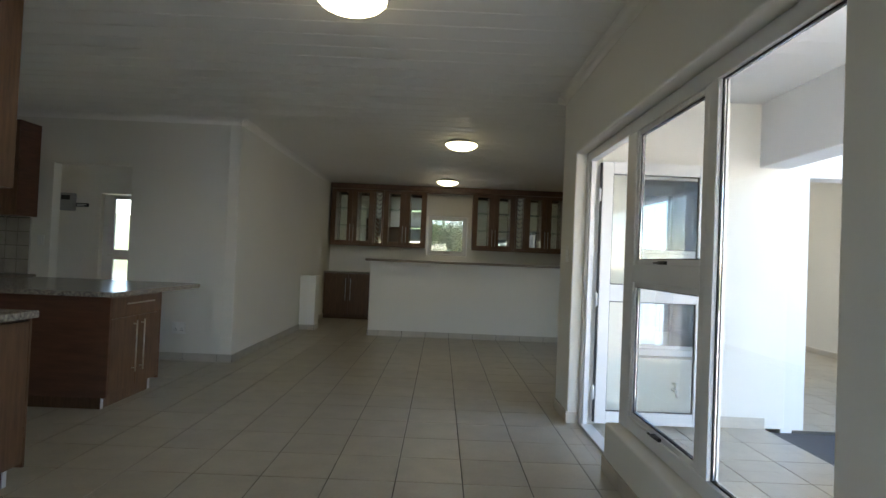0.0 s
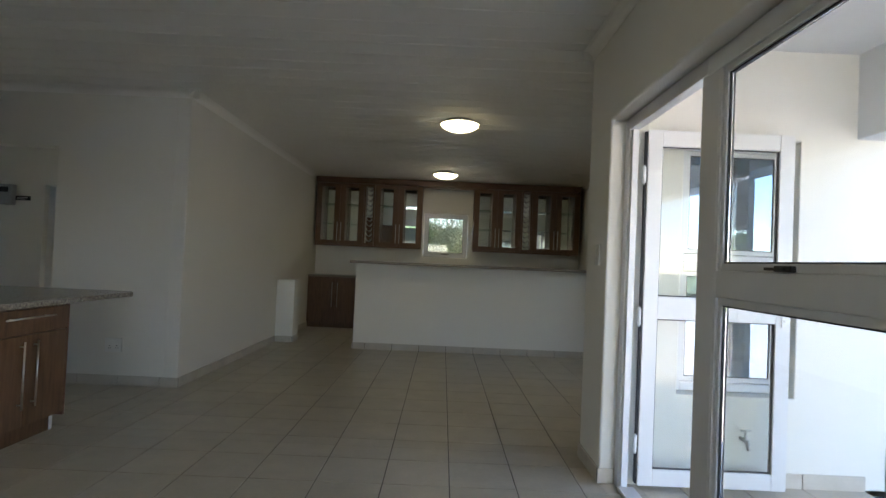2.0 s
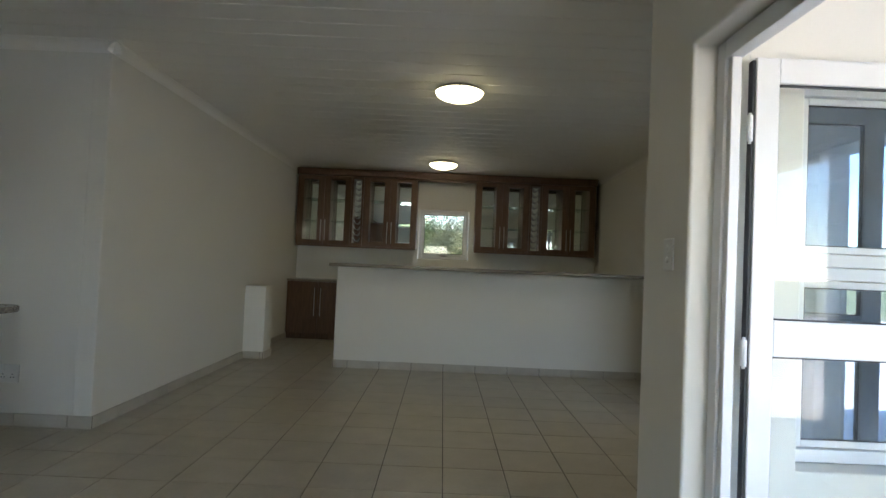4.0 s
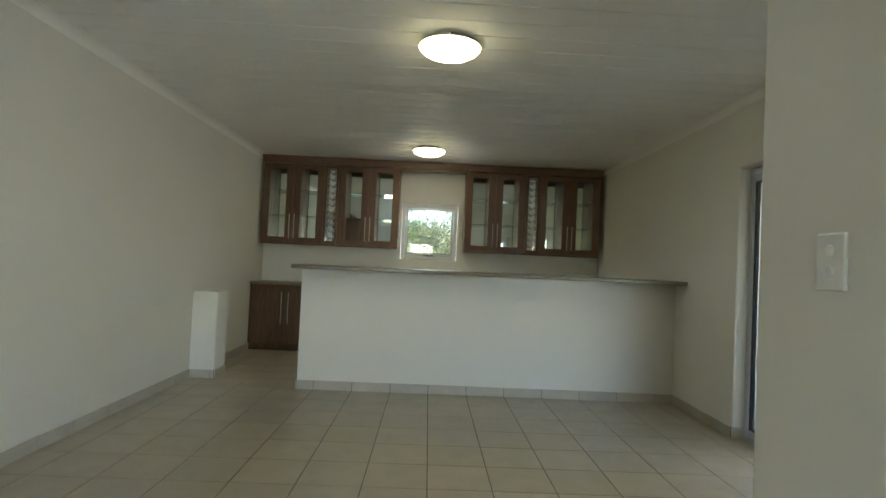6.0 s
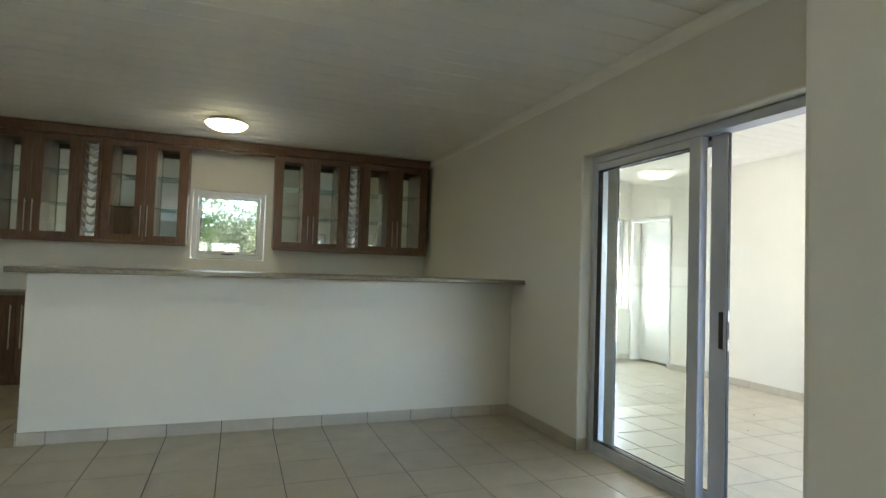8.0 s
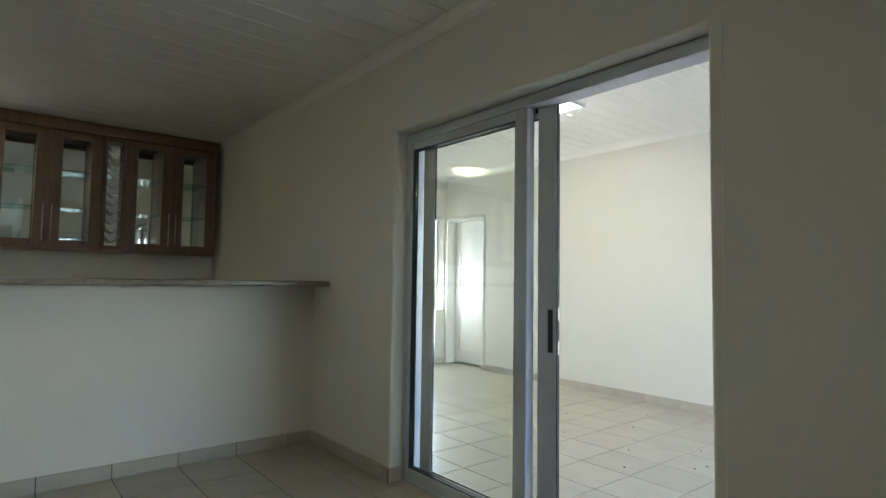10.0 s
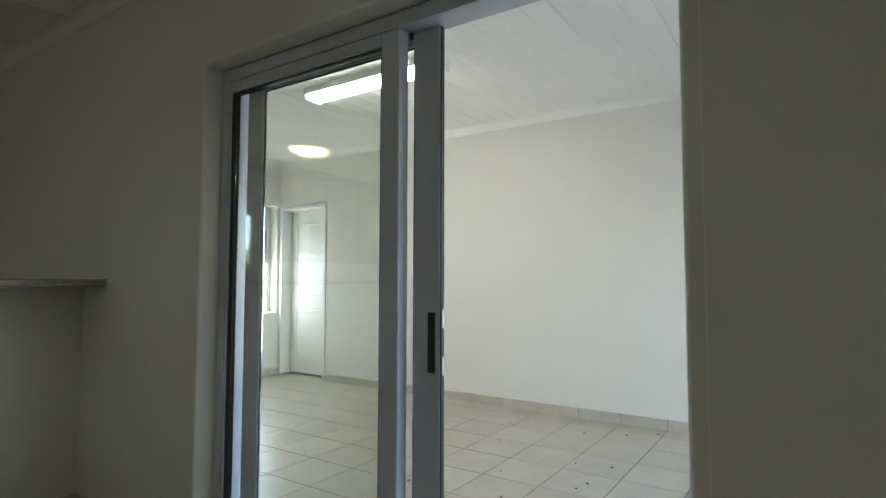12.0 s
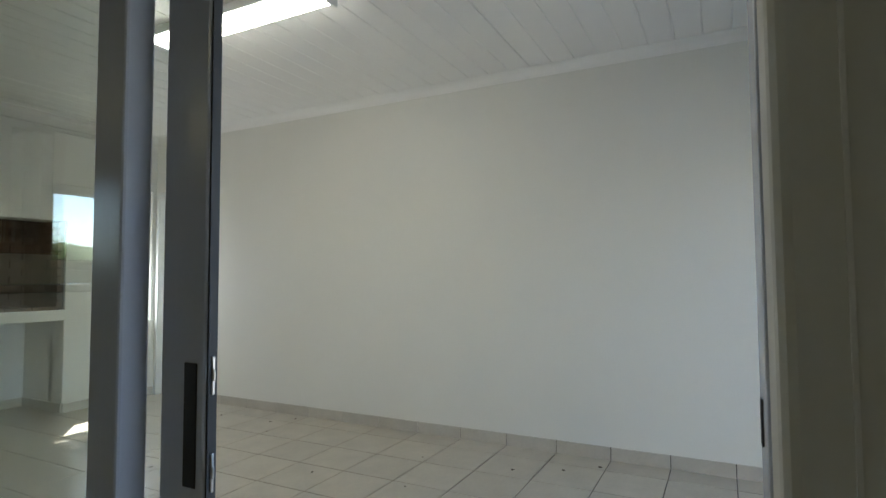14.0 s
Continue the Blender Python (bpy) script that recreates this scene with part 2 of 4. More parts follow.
# ---- walls ----
wall("wall_bar_end", "y", BACK, BACK + 0.24, LEFT - 0.2, RIGHT + 0.1, 0, 3.1, [(-0.475, 0.40, 1.42, 2.29)], PLASTER, "off-white plastered wall behind the bar with a small window")
wall("wall_living_left", "x", LEFT - 0.14, LEFT, KITCHEN_BACK, BACK + 0.1, 0, 3.1, [], PLASTER, "off-white plastered wall beside the bar")
wall("wall_kitchen_back", "y", KITCHEN_BACK + 0.004, KITCHEN_BACK + 0.14, KITCHEN_LEFT - 0.2, LEFT - 0.02, 0, 3.1, [(-4.82, -3.89, -0.1, 2.30)], PLASTER, "off-white plastered kitchen wall with a plain doorway")
wall("wall_kitchen_left", "x", KITCHEN_LEFT - 0.2, KITCHEN_LEFT, FRONT - 0.1, KITCHEN_BACK + 0.1, 0, 3.1, [], PLASTER, "off-white plastered outer kitchen wall")
# opening for the unseen windows added to light the rooms from the front
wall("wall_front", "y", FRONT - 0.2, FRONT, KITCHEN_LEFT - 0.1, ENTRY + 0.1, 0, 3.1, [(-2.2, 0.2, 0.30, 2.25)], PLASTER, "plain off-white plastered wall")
wall("wall_entry", "x", ENTRY, ENTRY_OUT, FRONT - 0.15, STEP_IN, 0, 3.1, [(1.2111, 3.2745, 0.31, 2.28), (3.2745, 4.3107, -0.1, 2.28)], PLASTER, "off-white plastered wall with a large glazed door and window opening", 0.014)
wall("wall_step", "y", STEP_OUT, STEP_IN - 0.003, ENTRY_OUT - 0.06, RIGHT + 0.2, 0, 3.1, [(1.45, 2.20, 0.56, 2.20)], PLASTER, "thick off-white plastered wall between porch and living room")
wall("wall_sliding_door", "x", RIGHT, ROOM_IN, STEP_IN - 0.2, BACK + 0.2, 0, 3.1, [(5.74, 7.83, -0.1, 2.315)], PLASTER, "off-white plastered wall with a sliding door opening", 0.014)
wall("wall_room_far", "x", ROOM_FAR, ROOM_FAR + 0.22, STEP_OUT, ROOM_END + 0.2, 0, 3.1, [(10.73, 11.635, -0.1, 2.32)], PLASTER, "long bare off-white plastered wall with a door at its end")
wall("wall_room_end", "y", ROOM_END, ROOM_END + 0.24, ROOM_IN + 0.05, ROOM_FAR + 0.1, 0, 3.1, [(3.60, 5.28, -0.1, 1.90), (5.60, 6.20, 0.85, 2.32)], PLASTER, "off-white plastered end wall with a fireplace niche and a window")
# opening widened beyond its known edge to let more light into the room
wall("wall_room_porch", "y", STEP_OUT + 0.003, STEP_OUT + 0.22, ROOM_IN - 0.1, ROOM_FAR + 0.9, 0, 3.1, [(3.0, 6.0, -0.1, 2.16)], OUTSIDE_WHITE, "white plastered porch wall with a wide opening")
wall("wall_porch_pillar", "x", 2.58, 2.80, 2.641, 3.0483, -0.1, 3.0, [], OUTSIDE_WHITE, "white plastered pillar at the edge of the porch")
structure("porch_beam", boxes((2.56, FRONT - 0.5, 2.23, 2.82, STEP_OUT + 0.01, 3.0), bevel=0.008), OUTSIDE_WHITE, "white plastered beam along the edge of the porch roof", "beam")
structure("trim_corner_bead", boxes((RIGHT - 0.0025, 5.688, 0.093, RIGHT + 0.004, 5.692, 2.30)), CEILING_WHITE, "thin raised plaster bead beside the sliding door opening", "trim")
# scullery behind the kitchen doorway
SC_BACK, SC_LEFT = 8.43, -7.3
wall("wall_scullery_back", "y", SC_BACK, SC_BACK + 0.2, SC_LEFT - 0.1, LEFT - 0.1, 0, 3.1, [(-7.1, -6.45, 1.40, 2.28), (-5.62, -4.72, -0.1, 2.16)], PLASTER, "off-white plastered scullery wall with a glazed back door")
wall("wall_scullery_left", "x", SC_LEFT - 0.2, SC_LEFT, KITCHEN_BACK - 0.1, SC_BACK + 0.15, 0, 3.1, [], PLASTER, "plain off-white scullery wall")
wall("wall_scullery_near", "y", KITCHEN_BACK + 0.006, KITCHEN_BACK + 0.14, SC_LEFT - 0.1, KITCHEN_LEFT - 0.15, 0, 3.1, [], PLASTER, "plain off-white scullery wall")
# stub wall that carries the near kitchen units
wall("wall_kitchen_stub", "x", -3.22, -3.08, FRONT - 0.1, 2.7315, 0, 3.1, [], PLASTER, "plain off-white stub wall behind the kitchen units")
wall("wall_chimney", "y", ROOM_END + 0.72, ROOM_END + 0.86, 3.4, 5.5, 0, 3.1, [], OUTSIDE_WHITE, "plain plastered chimney back", 0)
wall("wall_chimney_left", "x", 3.40, 3.60, ROOM_END + 0.2, ROOM_END + 0.75, 0, 3.1, [], PLASTER, "plain plastered chimney cheek", 0)
wall("wall_chimney_right", "x", 5.28, 5.48, ROOM_END + 0.2, ROOM_END + 0.75, 0, 3.1, [], PLASTER, "plain plastered chimney cheek", 0)


# unseen walls added to keep sunlight from leaking under the panel door
wall("wall_lobby", "x", ROOM_FAR + 1.2, ROOM_FAR + 1.4, 10.4, 12.0, 0, 3.1, [], PLASTER, "unseen plain wall added behind the panel door to stop light leaking in", 0)
wall("wall_lobby_near", "y", 10.4, 10.55, ROOM_FAR + 0.2, ROOM_FAR + 1.25, 0, 3.1, [], PLASTER, "unseen plain wall added behind the panel door to stop light leaking in", 0)
wall("wall_lobby_far", "y", 11.75, 11.9, ROOM_FAR + 0.2, ROOM_FAR + 1.25, 0, 3.1, [], PLASTER, "unseen plain wall added behind the panel door to stop light leaking in", 0)


# ---- ceilings: boards with V joints, in one mesh ----
def board_ceiling(name, x0, x1, y0, y1, z, pitch, label):
    bm = bmesh.new()
    y, profile = y0, []
    while y < y1 - 1e-6:
        e = min(y + pitch, y1)
        profile += [(y, z + 0.006), (y + 0.003, z + 0.006), (y + 0.008, z), (e - 0.005, z), (e, z + 0.006)]
        y = e
    profile += [(y1, z + 0.06), (y0, z + 0.06)]
    a = [bm.verts.new((x0, p, q)) for p, q in profile]
    b = [bm.verts.new((x1, p, q)) for p, q in profile]
    n = len(profile)
    for k in range(n):
        if (a[k].co - a[(k + 1) % n].co).length > 1e-7:
            bm.faces.new((a[k], b[k], b[(k + 1) % n], a[(k + 1) % n]))
    bmesh.ops.recalc_face_normals(bm, faces=bm.faces)
    return structure(name, bm, CEILING_WHITE, label, "ceiling")


board_ceiling("ceiling_living", KITCHEN_LEFT - 0.1, ENTRY + 0.05, FRONT - 0.05, STEP_IN, CEIL, 0.22, "white boarded ceiling with narrow joints")
board_ceiling("ceiling_bar", LEFT - 0.05, RIGHT + 0.05, STEP_IN + 0.005, BACK + 0.05, CEIL, 0.22, "white boarded ceiling over the bar")
board_ceiling("ceiling_kitchen", KITCHEN_LEFT - 0.1, LEFT - 0.055, STEP_IN + 0.005, KITCHEN_BACK + 0.05, CEIL, 0.22, "white boarded kitchen ceiling")
board_ceiling("ceiling_room", ROOM_IN - 0.01, ROOM_FAR + 0.1, STEP_OUT + 0.1, ROOM_END + 0.05, CEIL_2, 0.175, "white boarded ceiling of the fireplace room")
structure("ceiling_porch", boxes((ENTRY_OUT - 0.05, FRONT, 2.78, 2.65, STEP_OUT + 0.05, 2.84)), OUTSIDE_WHITE, "plain white porch ceiling", "ceiling")
structure("ceiling_scullery", boxes((SC_LEFT - 0.1, KITCHEN_BACK + 0.1, 2.80, LEFT - 0.1, SC_BACK + 0.1, 2.86)), CEILING_WHITE, "plain white scullery ceiling", "ceiling")
# long overhangs are added out of view to block sun and trim its patch
structure("roof", boxes((-7.8, FRONT - 0.5, 3.11, -2.81, 10.424, 3.25), (-2.8, FRONT - 0.5, 3.11, 0.0, 12.3245, 3.25), (0.0, FRONT - 0.5, 3.11, 3.0, 14.1345, 3.25), (3.01, 3.184, 3.11, 6.35, 12.7951, 3.25), (6.36, 3.184, 3.11, 9.8, 12.7951, 3.25)), OUTSIDE_WHITE, "plain flat roof over the house with unseen overhangs added to shade the windows", "roof")


def cornice(name, a, b, side, z):
    cove = [(0, -0.070), (0.003, -0.070), (0.009, -0.050), (0.020, -0.031), (0.034, -0.018), (0.051, -0.008), (0.070, -0.003), (0.070, 0.001), (0, 0.001)]
    structure(name, sweep(bmesh.new(), cove, (*a, z), (*b, z), (*side, 0)), CEILING_WHITE, "white coved cornice along the ceiling", "cornice")


cornice("trim_cornice_left", (LEFT, KITCHEN_BACK - 0.070), (LEFT, BACK), (1, 0), CEIL)
cornice("trim_cornice_kitchen", (KITCHEN_LEFT, KITCHEN_BACK), (LEFT + 0.070, KITCHEN_BACK), (0, -1), CEIL)
cornice("trim_cornice_right", (RIGHT, STEP_IN), (RIGHT, BACK), (-1, 0), CEIL)
cornice("trim_cornice_step", (ENTRY - 0.070, STEP_IN), (RIGHT, STEP_IN), (0, 1), CEIL)
cornice("trim_cornice_entry", (ENTRY, FRONT), (ENTRY, STEP_IN + 0.070), (-1, 0), CEIL)
cornice("trim_cornice_bar", (LEFT, BACK), (RIGHT, BACK), (0, -1), CEIL)
cornice("trim_cornice_room_far", (ROOM_FAR, STEP_OUT + 0.2), (ROOM_FAR, ROOM_END), (-1, 0), CEIL_2)
cornice("trim_cornice_room_end", (ROOM_IN, ROOM_END), (ROOM_FAR, ROOM_END), (0, -1), CEIL_2)
cornice("trim_cornice_room_side", (ROOM_IN, STEP_OUT + 0.2), (ROOM_IN, ROOM_END), (1, 0), CEIL_2)


# ---- doors, windows and their glass ----
def frame_bars(rows, mat, parent, name="frame_bar", bevel=0.004):
    for r in rows:
        part(name, boxes(r, bevel=bevel), mat, parent)


def casement(name, at, axis, t0, t1, a0, a1, z0, z1, label, bar=0.055, handle=True, glass=None):
    """A window with its frame, a sash, gasket, pane and stay, in an opening a0..a1 by z0..z1 at depth t0..t1 across axis."""
    w = tagged(thing(name, at, label, "window"), kind="structure")

    def b(u0, s0, v0, u1, s1, v1):
        return (s0, u0, v0, s1, u1, v1) if axis == "x" else (u0, s0, v0, u1, s1, v1)
    frame_bars([b(a0, t0, z0, a0 + bar, t1, z1), b(a1 - bar, t0, z0, a1, t1, z1), b(a0 + bar, t0, z0, a1 - bar, t1, z0 + bar), b(a0 + bar, t0, z1 - bar, a1 - bar, t1, z1)], ALUMINIUM, w, "window_frame")
    i, m = bar + 0.004, (t0 + t1) / 2
    sash = part("sash", boxes(b(a0 + i, m - 0.012, z0 + i, a0 + i + 0.03, m + 0.02, z1 - i), b(a1 - i - 0.03, m - 0.012, z0 + i, a1 - i, m + 0.02, z1 - i), b(a0 + i + 0.03, m - 0.012, z0 + i, a1 - i - 0.03, m + 0.02, z0 + i + 0.03), b(a0 + i + 0.03, m - 0.012, z1 - i - 0.03, a1 - i - 0.03, m + 0.02, z1 - i), bevel=0.003), ALUMINIUM, w)
    g = i + 0.03
    part("gasket", boxes(b(a0 + g, m - 0.008, z0 + g, a0 + g + 0.005, m + 0.008, z1 - g), b(a1 - g - 0.005, m - 0.008, z0 + g, a1 - g, m + 0.008, z1 - g), b(a0 + g, m - 0.0075, z0 + g, a1 - g, m + 0.0075, z0 + g + 0.005), b(a0 + g, m - 0.0075, z1 - g - 0.005, a1 - g, m + 0.0075, z1 - g)), RUBBER, sash)
    pane("pane", boxes(b(a0 + g + 0.001, m - 0.003, z0 + g + 0.001, a1 - g - 0.001, m + 0.003, z1 - g - 0.001)), w, glass)
    if handle:
        c = (a0 + a1) / 2
        part("stay_handle", boxes(b(c - 0.075, t0 - 0.014, z0 + bar - 0.006, c + 0.075, t0 - 0.004, z0 + bar + 0.012), b(c - 0.02, t0 - 0.006, z0 + bar - 0.01, c + 0.02, t0 + 0.006, z0 + bar + 0.008), bevel=0.002), BLACK, w, "black window stay handle")
    return w


casement("window_bar", (0, BACK, 1.42), "y", BACK + 0.03, BACK + 0.085, -0.470, 0.395, 1.425, 2.285, "small white aluminium window above the bar, closed")
casement("window_room_upper", (5.9, ROOM_END, 1.58), "y", ROOM_END + 0.13, ROOM_END + 0.18, 5.605, 6.195, 1.58, 2.315, "white aluminium casement window, upper sash", 0.045)
casement("window_room_lower", (5.9, ROOM_END, 0.85), "y", ROOM_END + 0.13, ROOM_END + 0.18, 5.605, 6.195, 0.855, 1.578, "white aluminium casement window, lower sash", 0.045)
casement("window_scullery", (-6.8, SC_BACK, 1.4), "y", SC_BACK + 0.10, SC_BACK + 0.15, -7.095, -6.455, 1.405, 2.275, "white aluminium scullery window", 0.045, False)
casement("window_step_upper", (1.82, STEP_OUT + 0.1, 1.4), "y", STEP_OUT + 0.10, STEP_OUT + 0.16, 1.455, 2.195, 1.40, 2.195, "white aluminium window onto the porch, upper light", 0.055, False, SKY_MIRROR_GLASS)
casement("window_step_lower", (1.82, STEP_OUT + 0.1, 0.56), "y", STEP_OUT + 0.10, STEP_OUT + 0.16, 1.455, 2.195, 0.565, 1.398, "white aluminium window onto the porch, lower light", 0.055, False, SKY_MIRROR_GLASS)
# unseen windows, added to brighten the bar front and the walls
casement("window_unseen_left", (-1.6, FRONT, 0.4), "y", FRONT - 0.12, FRONT - 0.06, -2.195, -1.005, 0.305, 2.245, "unseen wide window added to let in daylight from the front", 0.055, False)
casement("window_unseen_right", (-0.6, FRONT, 0.4), "y", FRONT - 0.12, FRONT - 0.06, -0.995, 0.195, 0.305, 2.245, "unseen wide window added to let in daylight from the front", 0.055, False)

# entry screen: white frame with a door bay, two openable lights and a fixed light
EX0, EX1 = 1.055, 1.115
screen = tagged(thing("window_entry", (1.08, 2.279, 0.31), "white aluminium glazed screen on a low sill wall beside the open door", "window"), kind="structure")
frame_bars([(EX0, 1.2156, 2.19, EX1, 3.2383, 2.275), (EX0, 1.2156, 0.315, EX1, 3.1297, 0.395), (EX0, 1.2156, 0.395, EX1, 1.2654, 2.19), (EX0, 2.1071, 0.395, EX1, 2.1885, 2.19), (EX0 + 0.002, 2.1885, 0.395, EX1 - 0.002, 2.2292, 2.19), (EX0 + 0.002, 3.1161, 0.395, EX1 - 0.002, 3.1478, 2.19), (EX0 + 0.001, 2.2292, 1.235, EX1 - 0.001, 3.1161, 1.345)], ALUMINIUM, screen, "window_frame")
for z0, z1 in ((0.395, 1.235), (1.345, 2.19)):
    sash = part("sash", boxes((EX0 + 0.012, 2.2292, z0, EX0 + 0.05, 2.2564, z1), (EX0 + 0.012, 3.089, z0, EX0 + 0.05, 3.1161, z1), (EX0 + 0.012, 2.2564, z0, EX0 + 0.05, 3.089, z0 + 0.03), (EX0 + 0.012, 2.2564, z1 - 0.03, EX0 + 0.05, 3.089, z1), bevel=0.003), ALUMINIUM, screen)
    part("gasket", boxes((EX0 + 0.02, 2.2564, z0 + 0.03, EX0 + 0.045, 2.2618, z1 - 0.03), (EX0 + 0.02, 3.0835, z0 + 0.03, EX0 + 0.045, 3.089, z1 - 0.03), (EX0 + 0.021, 2.2564, z0 + 0.03, EX0 + 0.044, 3.089, z0 + 0.036), (EX0 + 0.021, 2.2564, z1 - 0.036, EX0 + 0.044, 3.089, z1 - 0.03)), RUBBER, sash)
    pane("pane", boxes((EX0 + 0.03, 2.2627, z0 + 0.037, EX0 + 0.036, 3.0826, z1 - 0.037)), screen)
    part("stay_handle", boxes((EX0 - 0.012, 2.6139, z0 + 0.002, EX0 + 0.008, 2.7044, z0 + 0.022), (EX0 - 0.02, 2.641, z0 + 0.006, EX0 - 0.008, 2.7496, z0 + 0.016), bevel=0.003), BLACK, screen, "black window stay handle")
part("gasket", boxes((EX0 + 0.02, 1.2654, 0.395, EX0 + 0.045, 1.2717, 2.19), (EX0 + 0.02, 2.1007, 0.395, EX0 + 0.045, 2.1071, 2.19), (EX0 + 0.021, 1.2654, 0.395, EX0 + 0.044, 2.1071, 0.402), (EX0 + 0.021, 1.2654, 2.183, EX0 + 0.044, 2.1071, 2.19)), RUBBER, screen)
pane("pane", boxes((EX0 + 0.03, 1.2726, 0.403, EX0 + 0.036, 2.0998, 2.182)), screen)

# door frame and the open leaf
door_frame = tagged(thing("door_frame_entry", (1.08, 3.727, 0), "white aluminium door frame of the open glazed door", "door frame"), kind="structure")
frame_bars([(EX0, 3.1297, 0.0, EX1, 3.2383, 2.19), (EX0 + 0.003, 3.2383, 0.0, EX1 - 0.003, 3.2926, 2.20), (EX0, 4.2428, 0.0, EX1, 4.3062, 2.275), (EX0 + 0.012, 4.2112, 0.0, EX1 - 0.008, 4.2428, 2.20), (EX0, 3.2383, 2.20, EX1, 4.2428, 2.275), (EX0 - 0.01, 3.2926, 0.0, EX1 + 0.03, 4.2112, 0.022)], ALUMINIUM, door_frame, "frame_bar")
leaf = tagged(thing("door_entry", (1.17, 4.2519, 0.03), "white aluminium two-pane glazed door standing open onto the porch", "door"), kind="structure")
LY0, LY1, LX0, LX1 = 4.211, 4.258, 1.165, 2.07
frame_bars([(LX0, LY0, 0.03, LX0 + 0.09, LY1, 2.20), (LX1 - 0.09, LY0, 0.03, LX1, LY1, 2.20), (LX0 + 0.09, LY0 + 0.001, 0.03, LX1 - 0.09, LY1 - 0.001, 0.13), (LX0 + 0.09, LY0 + 0.001, 2.10, LX1 - 0.09, LY1 - 0.001, 2.20), (LX0 + 0.09, LY0 + 0.001, 1.04, LX1 - 0.09, LY1 - 0.001, 1.18)], ALUMINIUM, leaf, "rail")
for z0, z1 in ((0.13, 1.04), (1.18, 2.10)):
    a, b = LX0 + 0.09, LX1 - 0.09
    part("gasket", boxes((a, LY0 + 0.012, z0, a + 0.006, LY1 - 0.012, z1), (b - 0.006, LY0 + 0.012, z0, b, LY1 - 0.012, z1), (a, LY0 + 0.013, z0, b, LY1 - 0.013, z0 + 0.006), (a, LY0 + 0.013, z1 - 0.006, b, LY1 - 0.013, z1)), RUBBER, leaf)
    pane("pane", boxes((a + 0.007, LY0 + 0.022, z0 + 0.007, b - 0.007, LY0 + 0.028, z1 - 0.007)), leaf)
lock = part("lock_plate", boxes((LX1 - 0.06, LY0 - 0.008, 1.02, LX1 - 0.03, LY0, 1.22), bevel=0.004), ALUMINIUM, leaf)
part("keyhole", rods(((LX1 - 0.045, LY0 - 0.012, 1.06), (LX1 - 0.045, LY0 - 0.006, 1.06), 0.008)), CHROME, lock)
for z in (0.28, 1.05, 1.92):
    part("hinge", rods(((1.145, 4.2175, z - 0.05), (1.145, 4.2175, z + 0.05), 0.012), ((1.145, 4.2175, z - 0.06), (1.145, 4.2175, z + 0.06), 0.006)), ALUMINIUM, leaf, "white pivot hinge")
part("seal", boxes((LX0 - 0.012, LY0 + 0.008, 0.04, LX0 - 0.001, LY1 - 0.008, 2.19)), RUBBER, leaf)

# sliding door
SX0, SX1 = 2.725, 2.845
slide_frame = tagged(thing("door_frame_sliding", (2.83, 6.78, 0), "grey-white aluminium sliding door frame with a floor track", "door frame"), kind="structure")
frame_bars([(SX0, 7.775, 0.0, SX1, 7.825, 2.31), (SX0, 5.70, 0.0, SX1, 5.743, 2.312), (SX0, 5.743, 2.25, SX1, 7.775, 2.31), (SX0, 5.743, 0.0, SX1, 7.775, 0.022), (SX0 + 0.012, 5.743, 0.022, SX0 + 0.016, 7.775, 0.04), (SX0 + 0.06, 5.743, 0.022, SX0 + 0.064, 7.775, 0.04)], SKY_TINT_ALU, slide_frame, "frame_bar")
part("strike", boxes((SX0 + 0.060, 5.743, 1.15, SX0 + 0.075, 5.7455, 1.20), bevel=0.002), BLACK, slide_frame, "black strike plate")


def slide_leaf(name, x0, x1, y0, y1, label, st0, st1):
    lf = tagged(thing(name, ((x0 + x1) / 2, (y0 + y1) / 2, 0.03), label, "door"), kind="structure")
    frame_bars([(x0, y0, 0.03, x1, y0 + st0, 2.248), (x0, y1 - st1, 0.03, x1, y1, 2.248)], SKY_TINT_ALU, lf, "stile", 0.006)
    frame_bars([(x0 + 0.001, y0 + st0, 0.03, x1 - 0.001, y1 - st1, 0.09), (x0 + 0.001, y0 + st0, 2.195, x1 - 0.001, y1 - st1, 2.248)], SKY_TINT_ALU, lf, "rail")
    a, b = y0 + st0, y1 - st1
    part("gasket", boxes((x0 + 0.008, a, 0.09, x1 - 0.008, a + 0.007, 2.195), (x0 + 0.008, b - 0.007, 0.09, x1 - 0.008, b, 2.195), (x0 + 0.009, a, 0.09, x1 - 0.009, b, 0.097), (x0 + 0.009, a, 2.188, x1 - 0.009, b, 2.195)), RUBBER, lf)
    m = (x0 + x1) / 2
    pane("pane", boxes((m - 0.003, a + 0.008, 0.098, m + 0.003, b - 0.008, 2.187)), lf, SLIDE_GLASS)
    return lf


slide_leaf("door_sliding_fixed", 2.728, 2.786, 6.735, 7.774, "fixed glazed panel of the aluminium sliding door", 0.09, 0.012)
slider = slide_leaf("door_sliding", 2.796, 2.822, 6.595, 7.72, "half-open glazed leaf of the aluminium sliding door", 0.12, 0.115)
part("pull", boxes((2.7935, 6.615, 0.957, 2.7975, 6.648, 1.177), bevel=0.002), BLACK, slider, "black recessed pull handle")
part("seal", boxes((2.7995, 6.591, 0.035, 2.8185, 6.5955, 2.245)), RUBBER, slider)
for z in (0.985, 1.155):
    part("latch", boxes((2.8055, 6.588, z - 0.034, 2.8125, 6.5915, z + 0.034), (2.8065, 6.585, z - 0.010, 2.8115, 6.5885, z + 0.012), bevel=0.002), CHROME, slider, "chrome latch plate")
